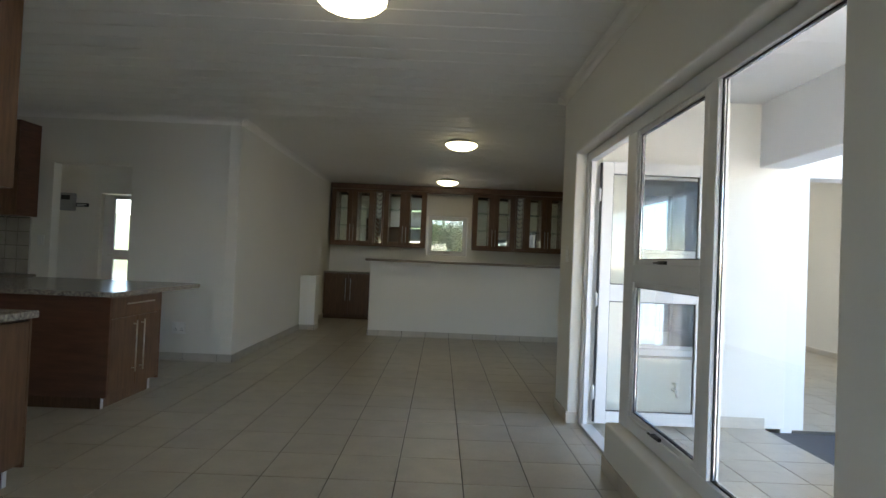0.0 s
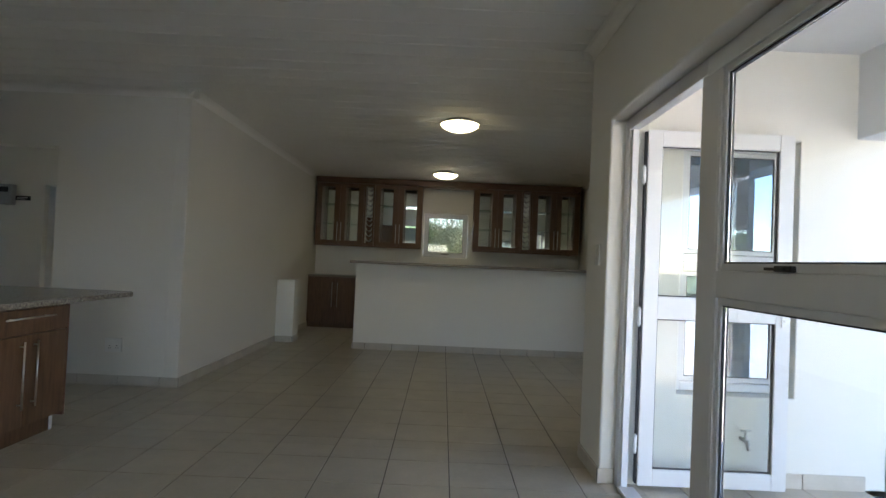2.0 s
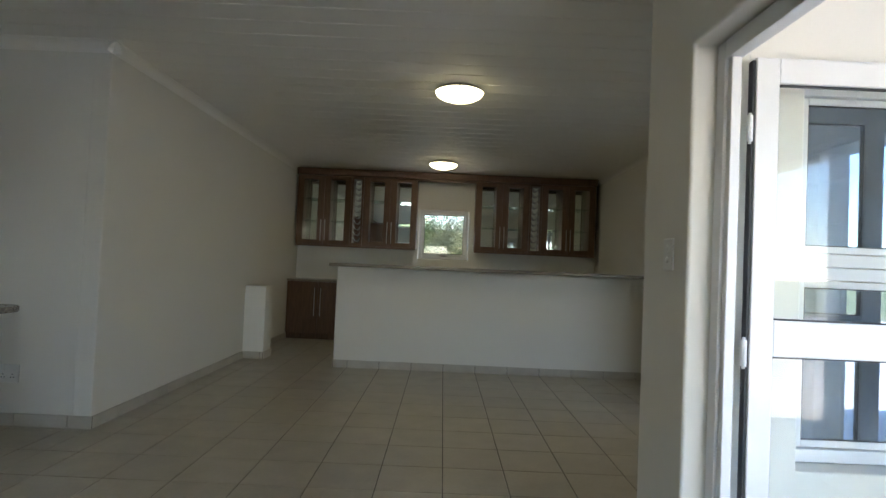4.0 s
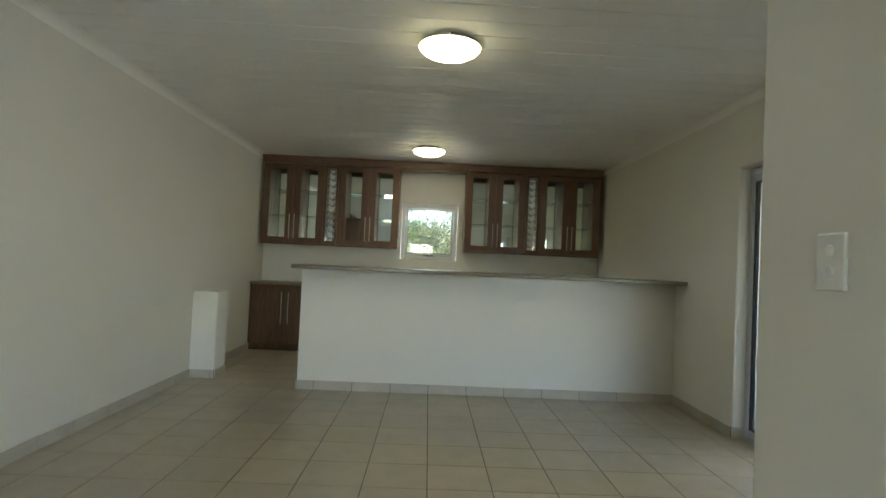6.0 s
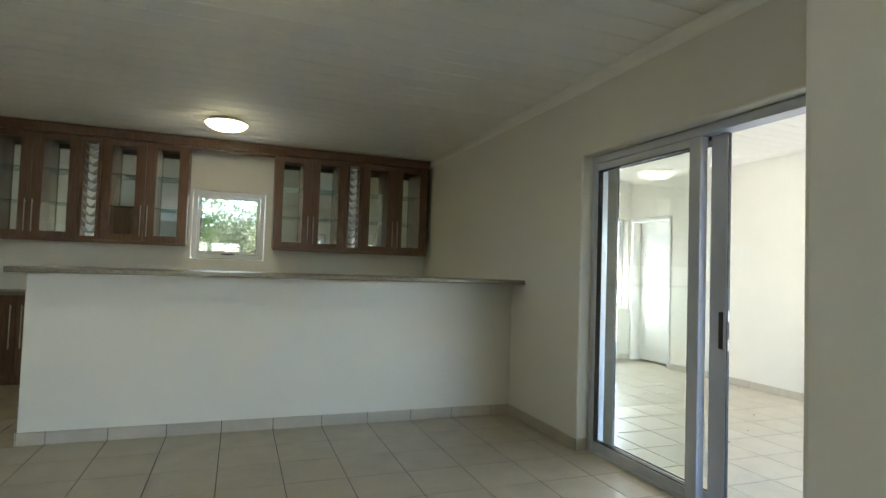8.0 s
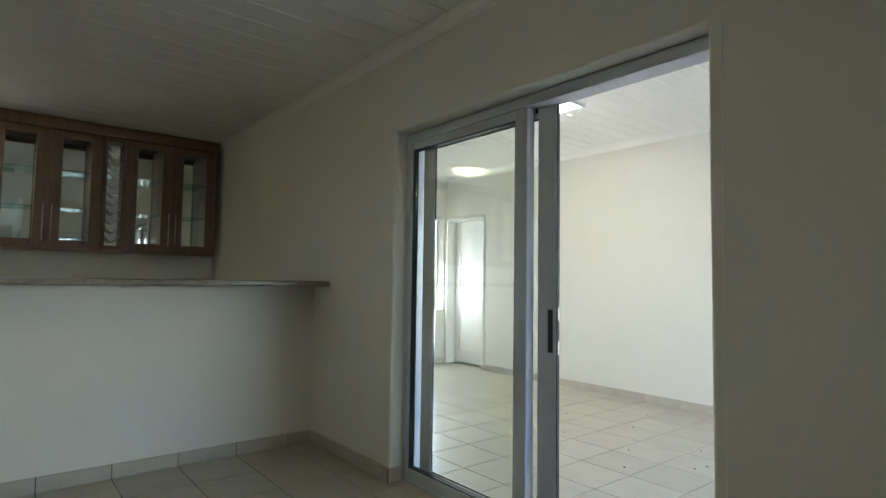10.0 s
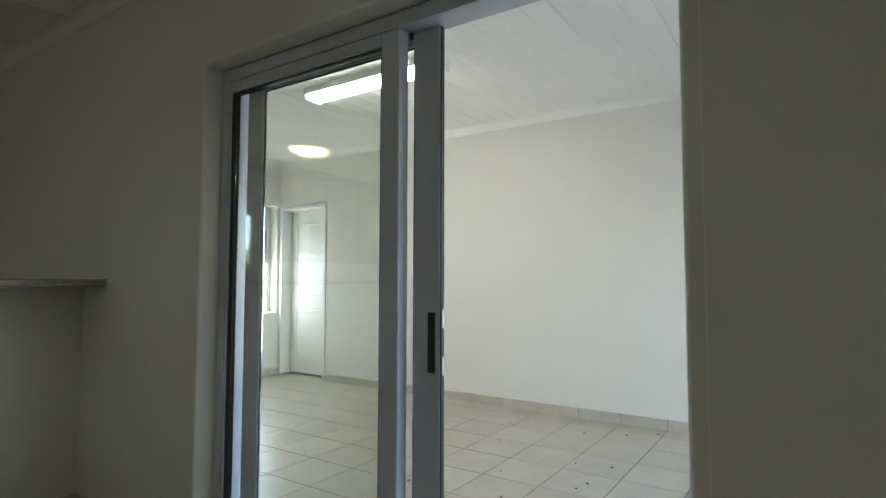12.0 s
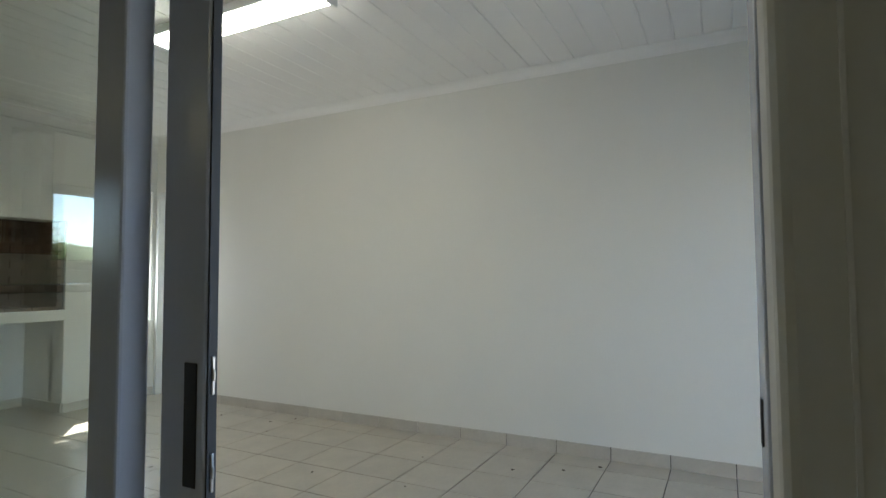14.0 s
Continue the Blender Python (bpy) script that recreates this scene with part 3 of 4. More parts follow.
part("stop", boxes((2.788, 6.718, 2.22, 2.7955, 6.732, 2.249), bevel=0.002), BLACK, slider, "black rubber stop")

# panelled door in the fireplace room
pd_frame = tagged(thing("door_frame_room", (ROOM_FAR, 11.18, 0), "white painted timber door frame", "door frame"), kind="structure")
frame_bars([(ROOM_FAR - 0.012, 10.735, 0.0, ROOM_FAR + 0.21, 10.775, 2.27), (ROOM_FAR - 0.012, 11.59, 0.0, ROOM_FAR + 0.21, 11.63, 2.27), (ROOM_FAR - 0.011, 10.735, 2.27, ROOM_FAR + 0.21, 11.63, 2.315)], DOOR_WHITE, pd_frame, "frame_bar")
pdoor = tagged(thing("door_room", (ROOM_FAR + 0.1, 11.18, 0.02), "white moulded panel door, closed", "door"), kind="structure")
part("slab", boxes((ROOM_FAR + 0.16, 10.78, 0.02, ROOM_FAR + 0.20, 11.585, 2.265), bevel=0.003), DOOR_WHITE, pdoor)
for z0, z1 in ((0.19, 0.91), (1.06, 2.09)):
    part("panel_moulding", boxes((ROOM_FAR + 0.15, 10.88, z0, ROOM_FAR + 0.161, 10.905, z1), (ROOM_FAR + 0.15, 11.46, z0, ROOM_FAR + 0.161, 11.485, z1), (ROOM_FAR + 0.15, 10.905, z0, ROOM_FAR + 0.161, 11.46, z0 + 0.025), (ROOM_FAR + 0.15, 10.905, z1 - 0.025, ROOM_FAR + 0.161, 11.46, z1), (ROOM_FAR + 0.153, 10.94, z0 + 0.06, ROOM_FAR + 0.161, 11.425, z1 - 0.06), bevel=0.003), DOOR_WHITE, pdoor)
# glazed back door of the scullery
bd = tagged(thing("door_scullery", (-5.2, SC_BACK + 0.1, 0), "white aluminium glazed back door, closed", "door"), kind="structure")
frame_bars([(-5.615, SC_BACK + 0.08, 0, -5.44, SC_BACK + 0.13, 2.15), (-4.90, SC_BACK + 0.08, 0, -4.725, SC_BACK + 0.13, 2.15), (-5.44, SC_BACK + 0.081, 2.08, -4.90, SC_BACK + 0.129, 2.15), (-5.44, SC_BACK + 0.081, 1.11, -4.90, SC_BACK + 0.129, 1.27), (-5.44, SC_BACK + 0.081, 0, -4.90, SC_BACK + 0.129, 0.14)], ALUMINIUM, bd, "rail")
for z0, z1 in ((0.14, 1.11), (1.27, 2.08)):
    pane("pane", boxes((-5.438, SC_BACK + 0.1, z0 + 0.002, -4.902, SC_BACK + 0.106, z1 - 0.002)), bd)
part("lever_handle", rods(((-5.5, SC_BACK + 0.04, 1.18), (-5.38, SC_BACK + 0.04, 1.18), 0.009), ((-5.5, SC_BACK + 0.04, 1.18), (-5.5, SC_BACK + 0.08, 1.18), 0.008)), CHROME, bd)

# ---- ground and outside ----
structure("ground", boxes((-400, -400, -0.6, 400, 400, -0.12)), EARTH, "dry grassy ground round the house", "ground")
structure("pavement_porch", boxes((2.66, 2.9125, -0.2, 6.6, STEP_OUT, -0.03)), ASPHALT, "dark paving beside the porch", "pavement")
# added pale ground outside the view, reflects sun into porch and rooms
structure("pavement_yard", boxes((0.9, -14.554, -0.2, 16, 2.908, -0.04), (-5, -14.554, -0.2, 0.899, FRONT - 0.2, -0.04)), CONCRETE, "pale concrete yard added in front of the house to bounce light", "pavement")
structure("pavement_back", boxes((-9, BACK + 0.3, -0.2, 12, 15.2205, -0.06)), CONCRETE, "pale concrete apron added behind the house to bounce light", "pavement")
boundary = structure("wall_boundary", boxes((4.0, 15.31, -0.2, 14, 15.49, 1.38), (4.0, 15.27, 1.38, 14, 15.53, 1.44), bevel=0.01), OUTSIDE_WHITE, "white plastered boundary wall", "wall")


def hillside():
    bm, n, rows = bmesh.new(), 60, []
    for j in range(24):
        y = 26 + j * 4.0
        rows.append([bm.verts.new((-90 + 3.2 * i, y, -0.6 + 11.0 * (1 - math.exp(-j * 0.09)) * (0.75 + 0.35 * noise.noise((i * 0.11, j * 0.16, 2.0))) + 0.9 * noise.noise((i * 0.9, j * 0.8, 5.0)))) for i in range(n)])
    for a, b in zip(rows, rows[1:]):
        for k in range(n - 1):
            bm.faces.new((a[k], a[k + 1], b[k + 1], b[k])).smooth = True
    return structure("backdrop_hill", bm, HILL, "bush-covered hillside behind the house", "hill")


hillside()


def foliage(name, centre, size, count, leaf, mat, parent, seed):
    """A crown of small bent leaves in uneven clumps."""
    rng = np.random.default_rng(seed)
    clumps = rng.normal(size=(34, 3))
    clumps /= np.linalg.norm(clumps, axis=1)[:, None]
    clumps *= (0.45 + 0.55 * rng.random((34, 1)))
    pick = rng.integers(0, 34, count)
    p = clumps[pick] + rng.normal(scale=0.17, size=(count, 3))
    p = p * np.array(size) + np.array(centre)
    d = rng.normal(size=(count, 3))
    d /= np.linalg.norm(d, axis=1)[:, None]
    s = np.cross(d, rng.normal(size=(count, 3)))
    s /= np.linalg.norm(s, axis=1)[:, None]
    length = leaf * (0.6 + 0.8 * rng.random((count, 1)))
    nrm = np.cross(d, s)
    pts = np.stack([p, p + d * length * 0.5 + s * length * 0.24 + nrm * length * 0.06, p + d * length, p + d * length * 0.5 - s * length * 0.24 + nrm * length * 0.06], axis=1).reshape(-1, 3)
    i = np.arange(count)[:, None] * 4
    faces = np.concatenate([i + [0, 1, 2], i + [0, 2, 3]], axis=0)
    me = bpy.data.meshes.new(name)
    me.from_pydata(pts.tolist(), [], faces.tolist())
    me.materials.append(mat)
    ob = new(name, me)
    ob.parent = parent
    ob.matrix_parent_inverse = Matrix.Translation(-Vector(parent.location))
    return ob


def limb(bm, a, b, r0, r1, steps=7):
    a, b = Vector(a), Vector(b)
    turn = (b - a).to_track_quat("Z", "Y").to_matrix().to_4x4()
    made = bmesh.ops.create_cone(bm, cap_ends=True, segments=steps, radius1=r0, radius2=r1, depth=(b - a).length)
    bmesh.ops.transform(bm, matrix=Matrix.Translation((a + b) / 2) @ turn, verts=made["verts"])


def tree(at, height, size, count, leaf, mat, seed, label):
    t = thing("bush" if height < 2 else "tree", (*at, -0.12), label, "bush" if height < 2 else "tree")
    rng = random.Random(seed)
    bm = bmesh.new()
    limb(bm, (*at, -0.2), (at[0] + 0.1, at[1], height * 0.55), 0.11, 0.07)
    for k in range(9):
        ang = k * 2.4
        limb(bm, (at[0] + 0.08, at[1], height * (0.3 + 0.03 * k)), (at[0] + size[0] * 0.7 * math.cos(ang), at[1] + size[1] * 0.7 * math.sin(ang), height + size[2] * rng.uniform(-0.4, 0.5)), 0.05, 0.012)
    part("trunk", bm, BARK, t)
    foliage("crown", (*at, height), size, count, leaf, mat, t, seed)
    return t


tree((1.9, 19.4), 3.2, (2.6, 2.0, 2.2), 60000, 0.055, LEAF, 3, "leafy green tree with an uneven crown outside the bar window")
tree((-0.8, 18.0), 2.2, (1.7, 1.3, 1.2), 52000, 0.055, LEAF, 5, "dense green tree with a low crown outside the bar window")
tree((0.7, 16.8), 1.6, (1.3, 0.9, 1.05), 38000, 0.05, LEAF_DRY, 7, "grey-green shrub outside the bar window")
tree((-3.6, 21.6), 1.5, (2.2, 1.6, 0.9), 18000, 0.08, LEAF, 9, "leafy green bush on the slope")
tree((11.0, 20.3), 2.1, (2.0, 1.5, 1.0), 26000, 0.065, LEAF, 11, "green bush behind the boundary wall")
tree((13.9, 22.4), 2.4, (2.2, 1.6, 1.2), 26000, 0.065, LEAF_DRY, 13, "grey-green bush behind the boundary wall")
tree((-5.3, 13.7), 1.6, (1.8, 1.0, 1.3), 6000, 0.11, LEAF, 15, "green bush outside the scullery")

# ---- the bar ----
wall("wall_bar_front", "y", 8.976, 9.11, -1.35, RIGHT + 0.02, 0, 1.258, [], PLASTER, "white plastered bar front", 0.01)
worktop = tagged(new("bar_worktop", mesh_of("bar_worktop", boxes((-1.40, 8.6954, 1.26, RIGHT - 0.004, 9.3018, 1.30), bevel=0.008), BAR_TOP)), "brown-grey stone bar worktop on the white bar front", "worktop")
wall("wall_low_pier", "y", 9.2927, 9.6095, LEFT - 0.02, -2.33, 0, 0.95, [], PLASTER, "low white plastered pier against the wall", 0.01)


def bar_handle(x, y, z0, z1, parent, r=0.006, out=(0, -1)):
    ox, oy = out[0] * 0.032, out[1] * 0.032
    part("handle", rods(((x + ox, y + oy, z0), (x + ox, y + oy, z1), r), ((x, y, z0 + 0.03), (x + ox, y + oy, z0 + 0.03), r * 0.8), ((x, y, z1 - 0.03), (x + ox, y + oy, z1 - 0.03), r * 0.8)), CHROME, parent, "slim brushed steel bar handle")


WZ0, WZ1, WF = 1.59, 2.77, 11.42      # wall units: bottom, top of doors, front


def glass_cabinet(x0, x1, label):
    """A wall unit with two glazed doors, glass shelves and a mirror back."""
    c = thing("wall_cabinet", ((x0 + x1) / 2, BACK, WZ0), label, "cabinet", "glazed cabinets over the bar")
    t, q = 0.098, 0.098
    part("body", boxes((x0, WF + 0.021, WZ0, x0 + t, BACK - 0.004, WZ1), (x1 - t, WF + 0.021, WZ0, x1, BACK - 0.004, WZ1), (x0 + t, WF + 0.022, WZ0, x1 - t, BACK - 0.004, WZ0 + 0.018), (x0 + t, WF + 0.022, WZ1 - 0.018, x1 - t, BACK - 0.004, WZ1), ((x0 + x1) / 2 - q, WF + 0.023, WZ0 + 0.019, (x0 + x1) / 2 + q, BACK - 0.017, WZ1 - 0.019), bevel=0.001), WOOD_EDGE, c)
    part("back_panel", boxes((x0 + t, BACK - 0.016, WZ0 + 0.019, x1 - t, BACK - 0.005, WZ1 - 0.019)), MIRROR, c, "mirror back panel")
    for z in (1.99, 2.37):
        for a, b in ((x0 + t + 0.001, (x0 + x1) / 2 - q - 0.001), ((x0 + x1) / 2 + q + 0.001, x1 - t - 0.001)):
            pane("shelf", boxes((a, WF + 0.05, z, b, BACK - 0.02, z + 0.006)), c, SHELF_GLASS, "glass shelf")
    mid = (x0 + x1) / 2
    for a, b, hx in ((x0 + 0.002, mid - 0.0015, mid - 0.035), (mid + 0.0015, x1 - 0.002, mid + 0.035)):
        s, r = 0.105, 0.075
        d = part("door", boxes((a, WF, WZ0 + 0.002, a + s, WF + 0.02, WZ1 - 0.002), (b - s, WF, WZ0 + 0.002, b, WF + 0.02, WZ1 - 0.002), (a + s, WF + 0.001, WZ0 + 0.002, b - s, WF + 0.019, WZ0 + r), (a + s, WF + 0.001, WZ1 - r, b - s, WF + 0.019, WZ1 - 0.002), bevel=0.002), WOOD, c)
        pane("pane", boxes((a + s - 0.004, WF + 0.010, WZ0 + r - 0.004, b - s + 0.004, WF + 0.014, WZ1 - r + 0.004)), d)
        bar_handle(hx, WF, WZ0 + 0.06, WZ0 + 0.42, d)
    return c


def bottle_rack(x0, x1, label):
    c = thing("bottle_rack", ((x0 + x1) / 2, BACK, WZ0), label, "wine rack", "racks between the bar cabinets")
    t = 0.03
    part("body", boxes((x0, WF, WZ0, x0 + t, BACK - 0.004, WZ1), (x1 - t, WF, WZ0, x1, BACK - 0.004, WZ1), (x0 + t, WF + 0.002, WZ0, x1 - t, BACK - 0.004, WZ0 + 0.04), (x0 + t, WF + 0.002, WZ1 - 0.04, x1 - t, BACK - 0.004, WZ1), bevel=0.002), WOOD, c)
    part("back_panel", boxes((x0 + t, WF + 0.11, WZ0 + 0.04, x1 - t, WF + 0.122, WZ1 - 0.04)), MIRROR, c, "mirror back panel")
    n = 11
    pitch = (WZ1 - WZ0 - 0.10) / n
    a, b = x0 + t, x1 - t
    for k in range(n):
        bm, rows = bmesh.new(), []
        base = WZ0 + 0.055 + k * pitch
        for s in range(11):
            u = s / 10
            z = base + pitch * (0.95 - 3.0 * (u - u * u))
            rows.append([bm.verts.new((a + (b - a) * u, y, z + dz)) for y, dz in ((WF + 0.02, 0.0), (WF + 0.02, 0.010), (WF + 0.024, 0.010), (WF + 0.024, 0.004), (WF + 0.105, 0.004), (WF + 0.105, 0.0))])
        for r0, r1 in zip(rows, rows[1:]):
            for q in range(6):
                bm.faces.new((r0[q], r0[(q + 1) % 6], r1[(q + 1) % 6], r1[q])).smooth = False
        bm.faces.new(rows[0][::-1])
        bm.faces.new(rows[-1])
        bmesh.ops.recalc_face_normals(bm, faces=bm.faces)
        part("cradle", bm, DULL_STEEL, c, "curved steel bottle cradle")
    return c


for x0 in (-2.56, 0.49):
    glass_cabinet(x0, x0 + 0.92, "dark-stained wall cabinet with two glazed doors and glass shelves")
    bottle_rack(x0 + 0.925, x0 + 1.125, "dark wooden wine rack with curved steel cradles")
    last = glass_cabinet(x0 + 1.13, x0 + 2.05, "dark-stained wall cabinet with two glazed doors and glass shelves")
    if x0 < 0:
        part("inner_board", boxes((x0 + 1.232, BACK - 0.05, WZ0 + 0.02, x0 + 1.49, BACK - 0.017, WZ0 + 0.40), bevel=0.003), WOOD, last, "dark wooden board inside the cabinet")
pelmet = thing("pelmet", (0, WF, 2.775), "dark-stained wooden pelmet along the cabinet tops", "pelmet")
part("board", boxes((-2.575, WF - 0.02, 2.775, 2.555, WF + 0.10, 2.885), bevel=0.006), WOOD, pelmet)
part("lip", boxes((-2.585, WF - 0.032, 2.86, 2.565, WF - 0.0205, 2.888), bevel=0.004), WOOD, pelmet)
part("bridge_rail", boxes((-0.505, WF + 0.005, 2.745, 0.485, WF + 0.06, 2.774), bevel=0.003), WOOD, pelmet)
# under-cabinet light rail
for x0 in (-2.56, 0.49):
    tagged(new("light_rail", mesh_of("light_rail", boxes((x0, WF + 0.004, WZ0 - 0.035, x0 + 2.05, WF + 0.022, WZ0 - 0.001), bevel=0.002), WOOD)), "dark wooden rail under the wall cabinets", "rail")


def base_unit(x0, x1, y0, y1, z1, label, doors=2, drawer=False):
    """A floor unit that faces -y."""
    c = thing("base_cabinet", ((x0 + x1) / 2, (y0 + y1) / 2, 0), label, "cabinet")
    part("body", boxes((x0, y0 + 0.021, 0.10, x1, y1, z1), bevel=0.002), WOOD_EDGE, c)
    part("plinth", boxes((x0, y0 + 0.06, 0.0, x1, y1 - 0.02, 0.099)), WOOD, c)
    w = (x1 - x0) / doors
    for k in range(doors):
        a = x0 + k * w
        d = part("door", boxes((a + 0.0015, y0, 0.105, a + w - 0.0015, y0 + 0.02, z1 - 0.004), bevel=0.002), WOOD, c)
        bar_handle(a + (w - 0.05 if k % 2 == 0 else 0.05), y0, z1 - 0.56, z1 - 0.10, d)
    return c


for k in range(5):
    base_unit(-2.595 + k * 1.036, -2.595 + k * 1.036 + 1.032, 11.1932, BACK - 0.004, 0.955, "dark-stained two-door base cabinet behind the bar")
tagged(new("back_worktop", mesh_of("back_worktop", boxes((-2.597, 11.1661, 0.957, RIGHT - 0.004, BACK - 0.003, 0.99), bevel=0.006), BAR_TOP)), "brown stone worktop on the base cabinets behind the bar", "worktop")


# ---- lamps ----
def ceiling_bowl(x, y, z):
    c = thing("ceiling_lamp", (x, y, z), "round opal glass ceiling lamp, switched on, with three steel clips", "ceiling lamp", "round ceiling lamps")
    part("base", lathe([(0.0, z), (0.15, z), (0.15, z - 0.034), (0.205, z - 0.036), (0.2115, z - 0.0445), (0.0, z - 0.0445)], (x, y), 48), PLASTIC, c)
    prof = [(0.212, z - 0.045), (0.208, z - 0.056), (0.19, z - 0.075), (0.16, z - 0.092), (0.12, z - 0.107), (0.07, z - 0.118), (0.0, z - 0.122)]
    part("bowl", lathe(prof, (x, y), 48), BOWL, c, "glowing opal glass bowl")
    for k in range(3):
        ang = math.radians(-90 + 120 * k)
        u, v = math.cos(ang), math.sin(ang)
        part("clip", rods(((x + 0.14 * u, y + 0.14 * v, z - 0.02), (x + 0.222 * u, y + 0.222 * v, z - 0.035), 0.005), ((x + 0.218 * u, y + 0.218 * v, z - 0.028), (x + 0.218 * u, y + 0.218 * v, z - 0.058), 0.007), steps=8), CHROME, c)
    return c


bowl = ceiling_bowl(0.055, 6.8945, CEIL)
for x, y, z in ((-0.085, 10.41, CEIL), (-0.75, 2.91, CEIL)):
    copy_thing(bowl, pose(x, y, z))
tube = thing("strip_light", (4.47, 8.40, CEIL_2), "long fluorescent strip light with a prismatic cover, switched on", "ceiling lamp")
part("housing", boxes((4.37, 7.70, CEIL_2 - 0.058, 4.57, 9.10, CEIL_2), bevel=0.003), PLASTIC, tube)
bm = bmesh.new()
sweep(bm, [(-0.085, 0.0), (-0.078, -0.026), (-0.06, -0.036), (0.06, -0.036), (0.078, -0.026), (0.085, 0.0)], (4.47, 7.725, CEIL_2 - 0.059), (4.47, 9.075, CEIL_2 - 0.059), (1, 0, 0))
part("diffuser", bm, TUBE, tube, "glowing prismatic cover")
for y in (7.702, 9.078):
    part("end_cap", boxes((4.372, y, CEIL_2 - 0.1, 4.568, y + 0.02, CEIL_2 - 0.059), bevel=0.004), PLASTIC, tube)

# ---- switches, sockets, small fittings ----
sw = thing("light_switch", (ENTRY, 4.483, 1.425), "white two-rocker light switch on the plastered wall", "light switch")
part("plate", boxes((ENTRY - 0.011, 4.435, 1.355, ENTRY - 0.0005, 4.530, 1.495), bevel=0.004), PLASTIC, sw)
for z in (1.402, 1.452):
    part("rocker", lathe([(0.0, 0.004), (0.012, 0.003), (0.015, 0.0), (0.0, -0.001)], (0, 0), 20), PLASTIC, sw).matrix_parent_inverse = Matrix.Translation((ENTRY - 0.0115, 4.483, z)) @ Matrix.Rotation(radians(-90), 4, "Y")
for ob in sw.children:
    if ob.name.startswith("rocker"):
        ob.matrix_parent_inverse = Matrix.Translation(-Vector(sw.location)) @ ob.matrix_parent_inverse


def wall_socket(x, y, z):
    s = thing("wall_socket", (x, y, z), "white double wall socket above the skirting", "socket")
    part("plate", boxes((x - 0.082, y - 0.012, z - 0.068, x + 0.082, y - 0.0005, z + 0.068), bevel=0.004), PLASTIC, s)
    for dx in (-0.035, 0.035):
        part("rocker", boxes((x + dx - 0.012, y - 0.015, z + 0.02, x + dx + 0.012, y - 0.0105, z + 0.045), bevel=0.002), PLASTIC, s)
        part("pin_holes", boxes((x + dx - 0.004, y - 0.0125, z - 0.008, x + dx + 0.004, y - 0.0105, z), (x + dx - 0.014, y - 0.0125, z - 0.03, x + dx - 0.007, y - 0.0105, z - 0.023), (x + dx + 0.007, y - 0.0125, z - 0.03, x + dx + 0.014, y - 0.0105, z - 0.023)), BLACK, s)
    return s


wall_socket(-3.235, KITCHEN_BACK + 0.004, 0.385)
ks = thing("light_switch", (-4.93, KITCHEN_BACK, 1.36), "white light switch beside the kitchen doorway", "light switch")
part("plate", boxes((-4.97, KITCHEN_BACK - 0.008, 1.30, -4.89, KITCHEN_BACK + 0.0035, 1.42), bevel=0.004), PLASTIC, ks)
part("rocker", boxes((-4.945, KITCHEN_BACK - 0.012, 1.33, -4.915, KITCHEN_BACK - 0.0075, 1.39), bevel=0.002), PLASTIC, ks)
meter = thing("meter_box", (-6.12, SC_BACK, 2.0), "grey electricity meter on the scullery wall", "meter")
part("case", boxes((-6.24, SC_BACK - 0.09, 1.86, -6.01, SC_BACK - 0.001, 2.14), bevel=0.012), METER_GREY, meter)
part("display", boxes((-6.2, SC_BACK - 0.096, 2.03, -6.06, SC_BACK - 0.0895, 2.1), bevel=0.002), BLACK, meter)
part("label_strip", boxes((-6.008, SC_BACK - 0.02, 1.93, -5.81, SC_BACK - 0.001, 1.99), bevel=0.002), BLACK, meter, "black label strip with unreadable print")
part("print", boxes((-5.99, SC_BACK - 0.0215, 1.962, -5.84, SC_BACK - 0.0201, 1.972), (-5.99, SC_BACK - 0.0215, 1.944, -5.88, SC_BACK - 0.0201, 1.952)), PLASTIC, meter)
tap = thing("garden_tap", (1.87, STEP_OUT, 0.3), "small steel garden tap on the white porch wall", "tap")
part("pipe", rods(((1.87, STEP_OUT, 0.30), (1.87, STEP_OUT - 0.07, 0.30), 0.012), ((1.87, STEP_OUT - 0.07, 0.305), (1.87, STEP_OUT - 0.095, 0.25), 0.012)), CHROME, tap)
part("valve", rods(((1.87, STEP_OUT - 0.055, 0.30), (1.87, STEP_OUT - 0.055, 0.36), 0.009), ((1.84, STEP_OUT - 0.055, 0.365), (1.90, STEP_OUT - 0.055, 0.365), 0.007)), CHROME, tap)

# ---- kitchen ----
KX = -2.79          # front of the peninsula unit
pen = thing("peninsula_cabinet", (-3.1, 4.451, 0), "wood-grain peninsula cabinet with one drawer over two doors", "cabinet")
part("body", boxes((-3.42, 4.113, 0.12, KX - 0.021, 4.877, 0.905), bevel=0.002), WOOD_EDGE, pen)
part("end_panel", boxes((-3.9, 4.09, 0.10, KX, 4.1125, 0.908), bevel=0.002), WOOD_EDGE, pen, "dark wooden end panel")
part("far_panel", boxes((-3.42, 4.878, 0.10, KX, 4.90, 0.908), bevel=0.002), WOOD_EDGE, pen)
part("plinth", boxes((-3.9, 4.135, 0.0, KX - 0.07, 4.868, 0.119)), WOOD, pen)
for y in (4.136, 4.84):
    part("plinth_strip", boxes((KX - 0.0695, y, 0.0, KX - 0.064, y + 0.03, 0.119)), ALUMINIUM, pen)
dr = part("drawer", boxes((KX - 0.02, 4.116, 0.735, KX, 4.876, 0.900), bevel=0.002), WOOD, pen)
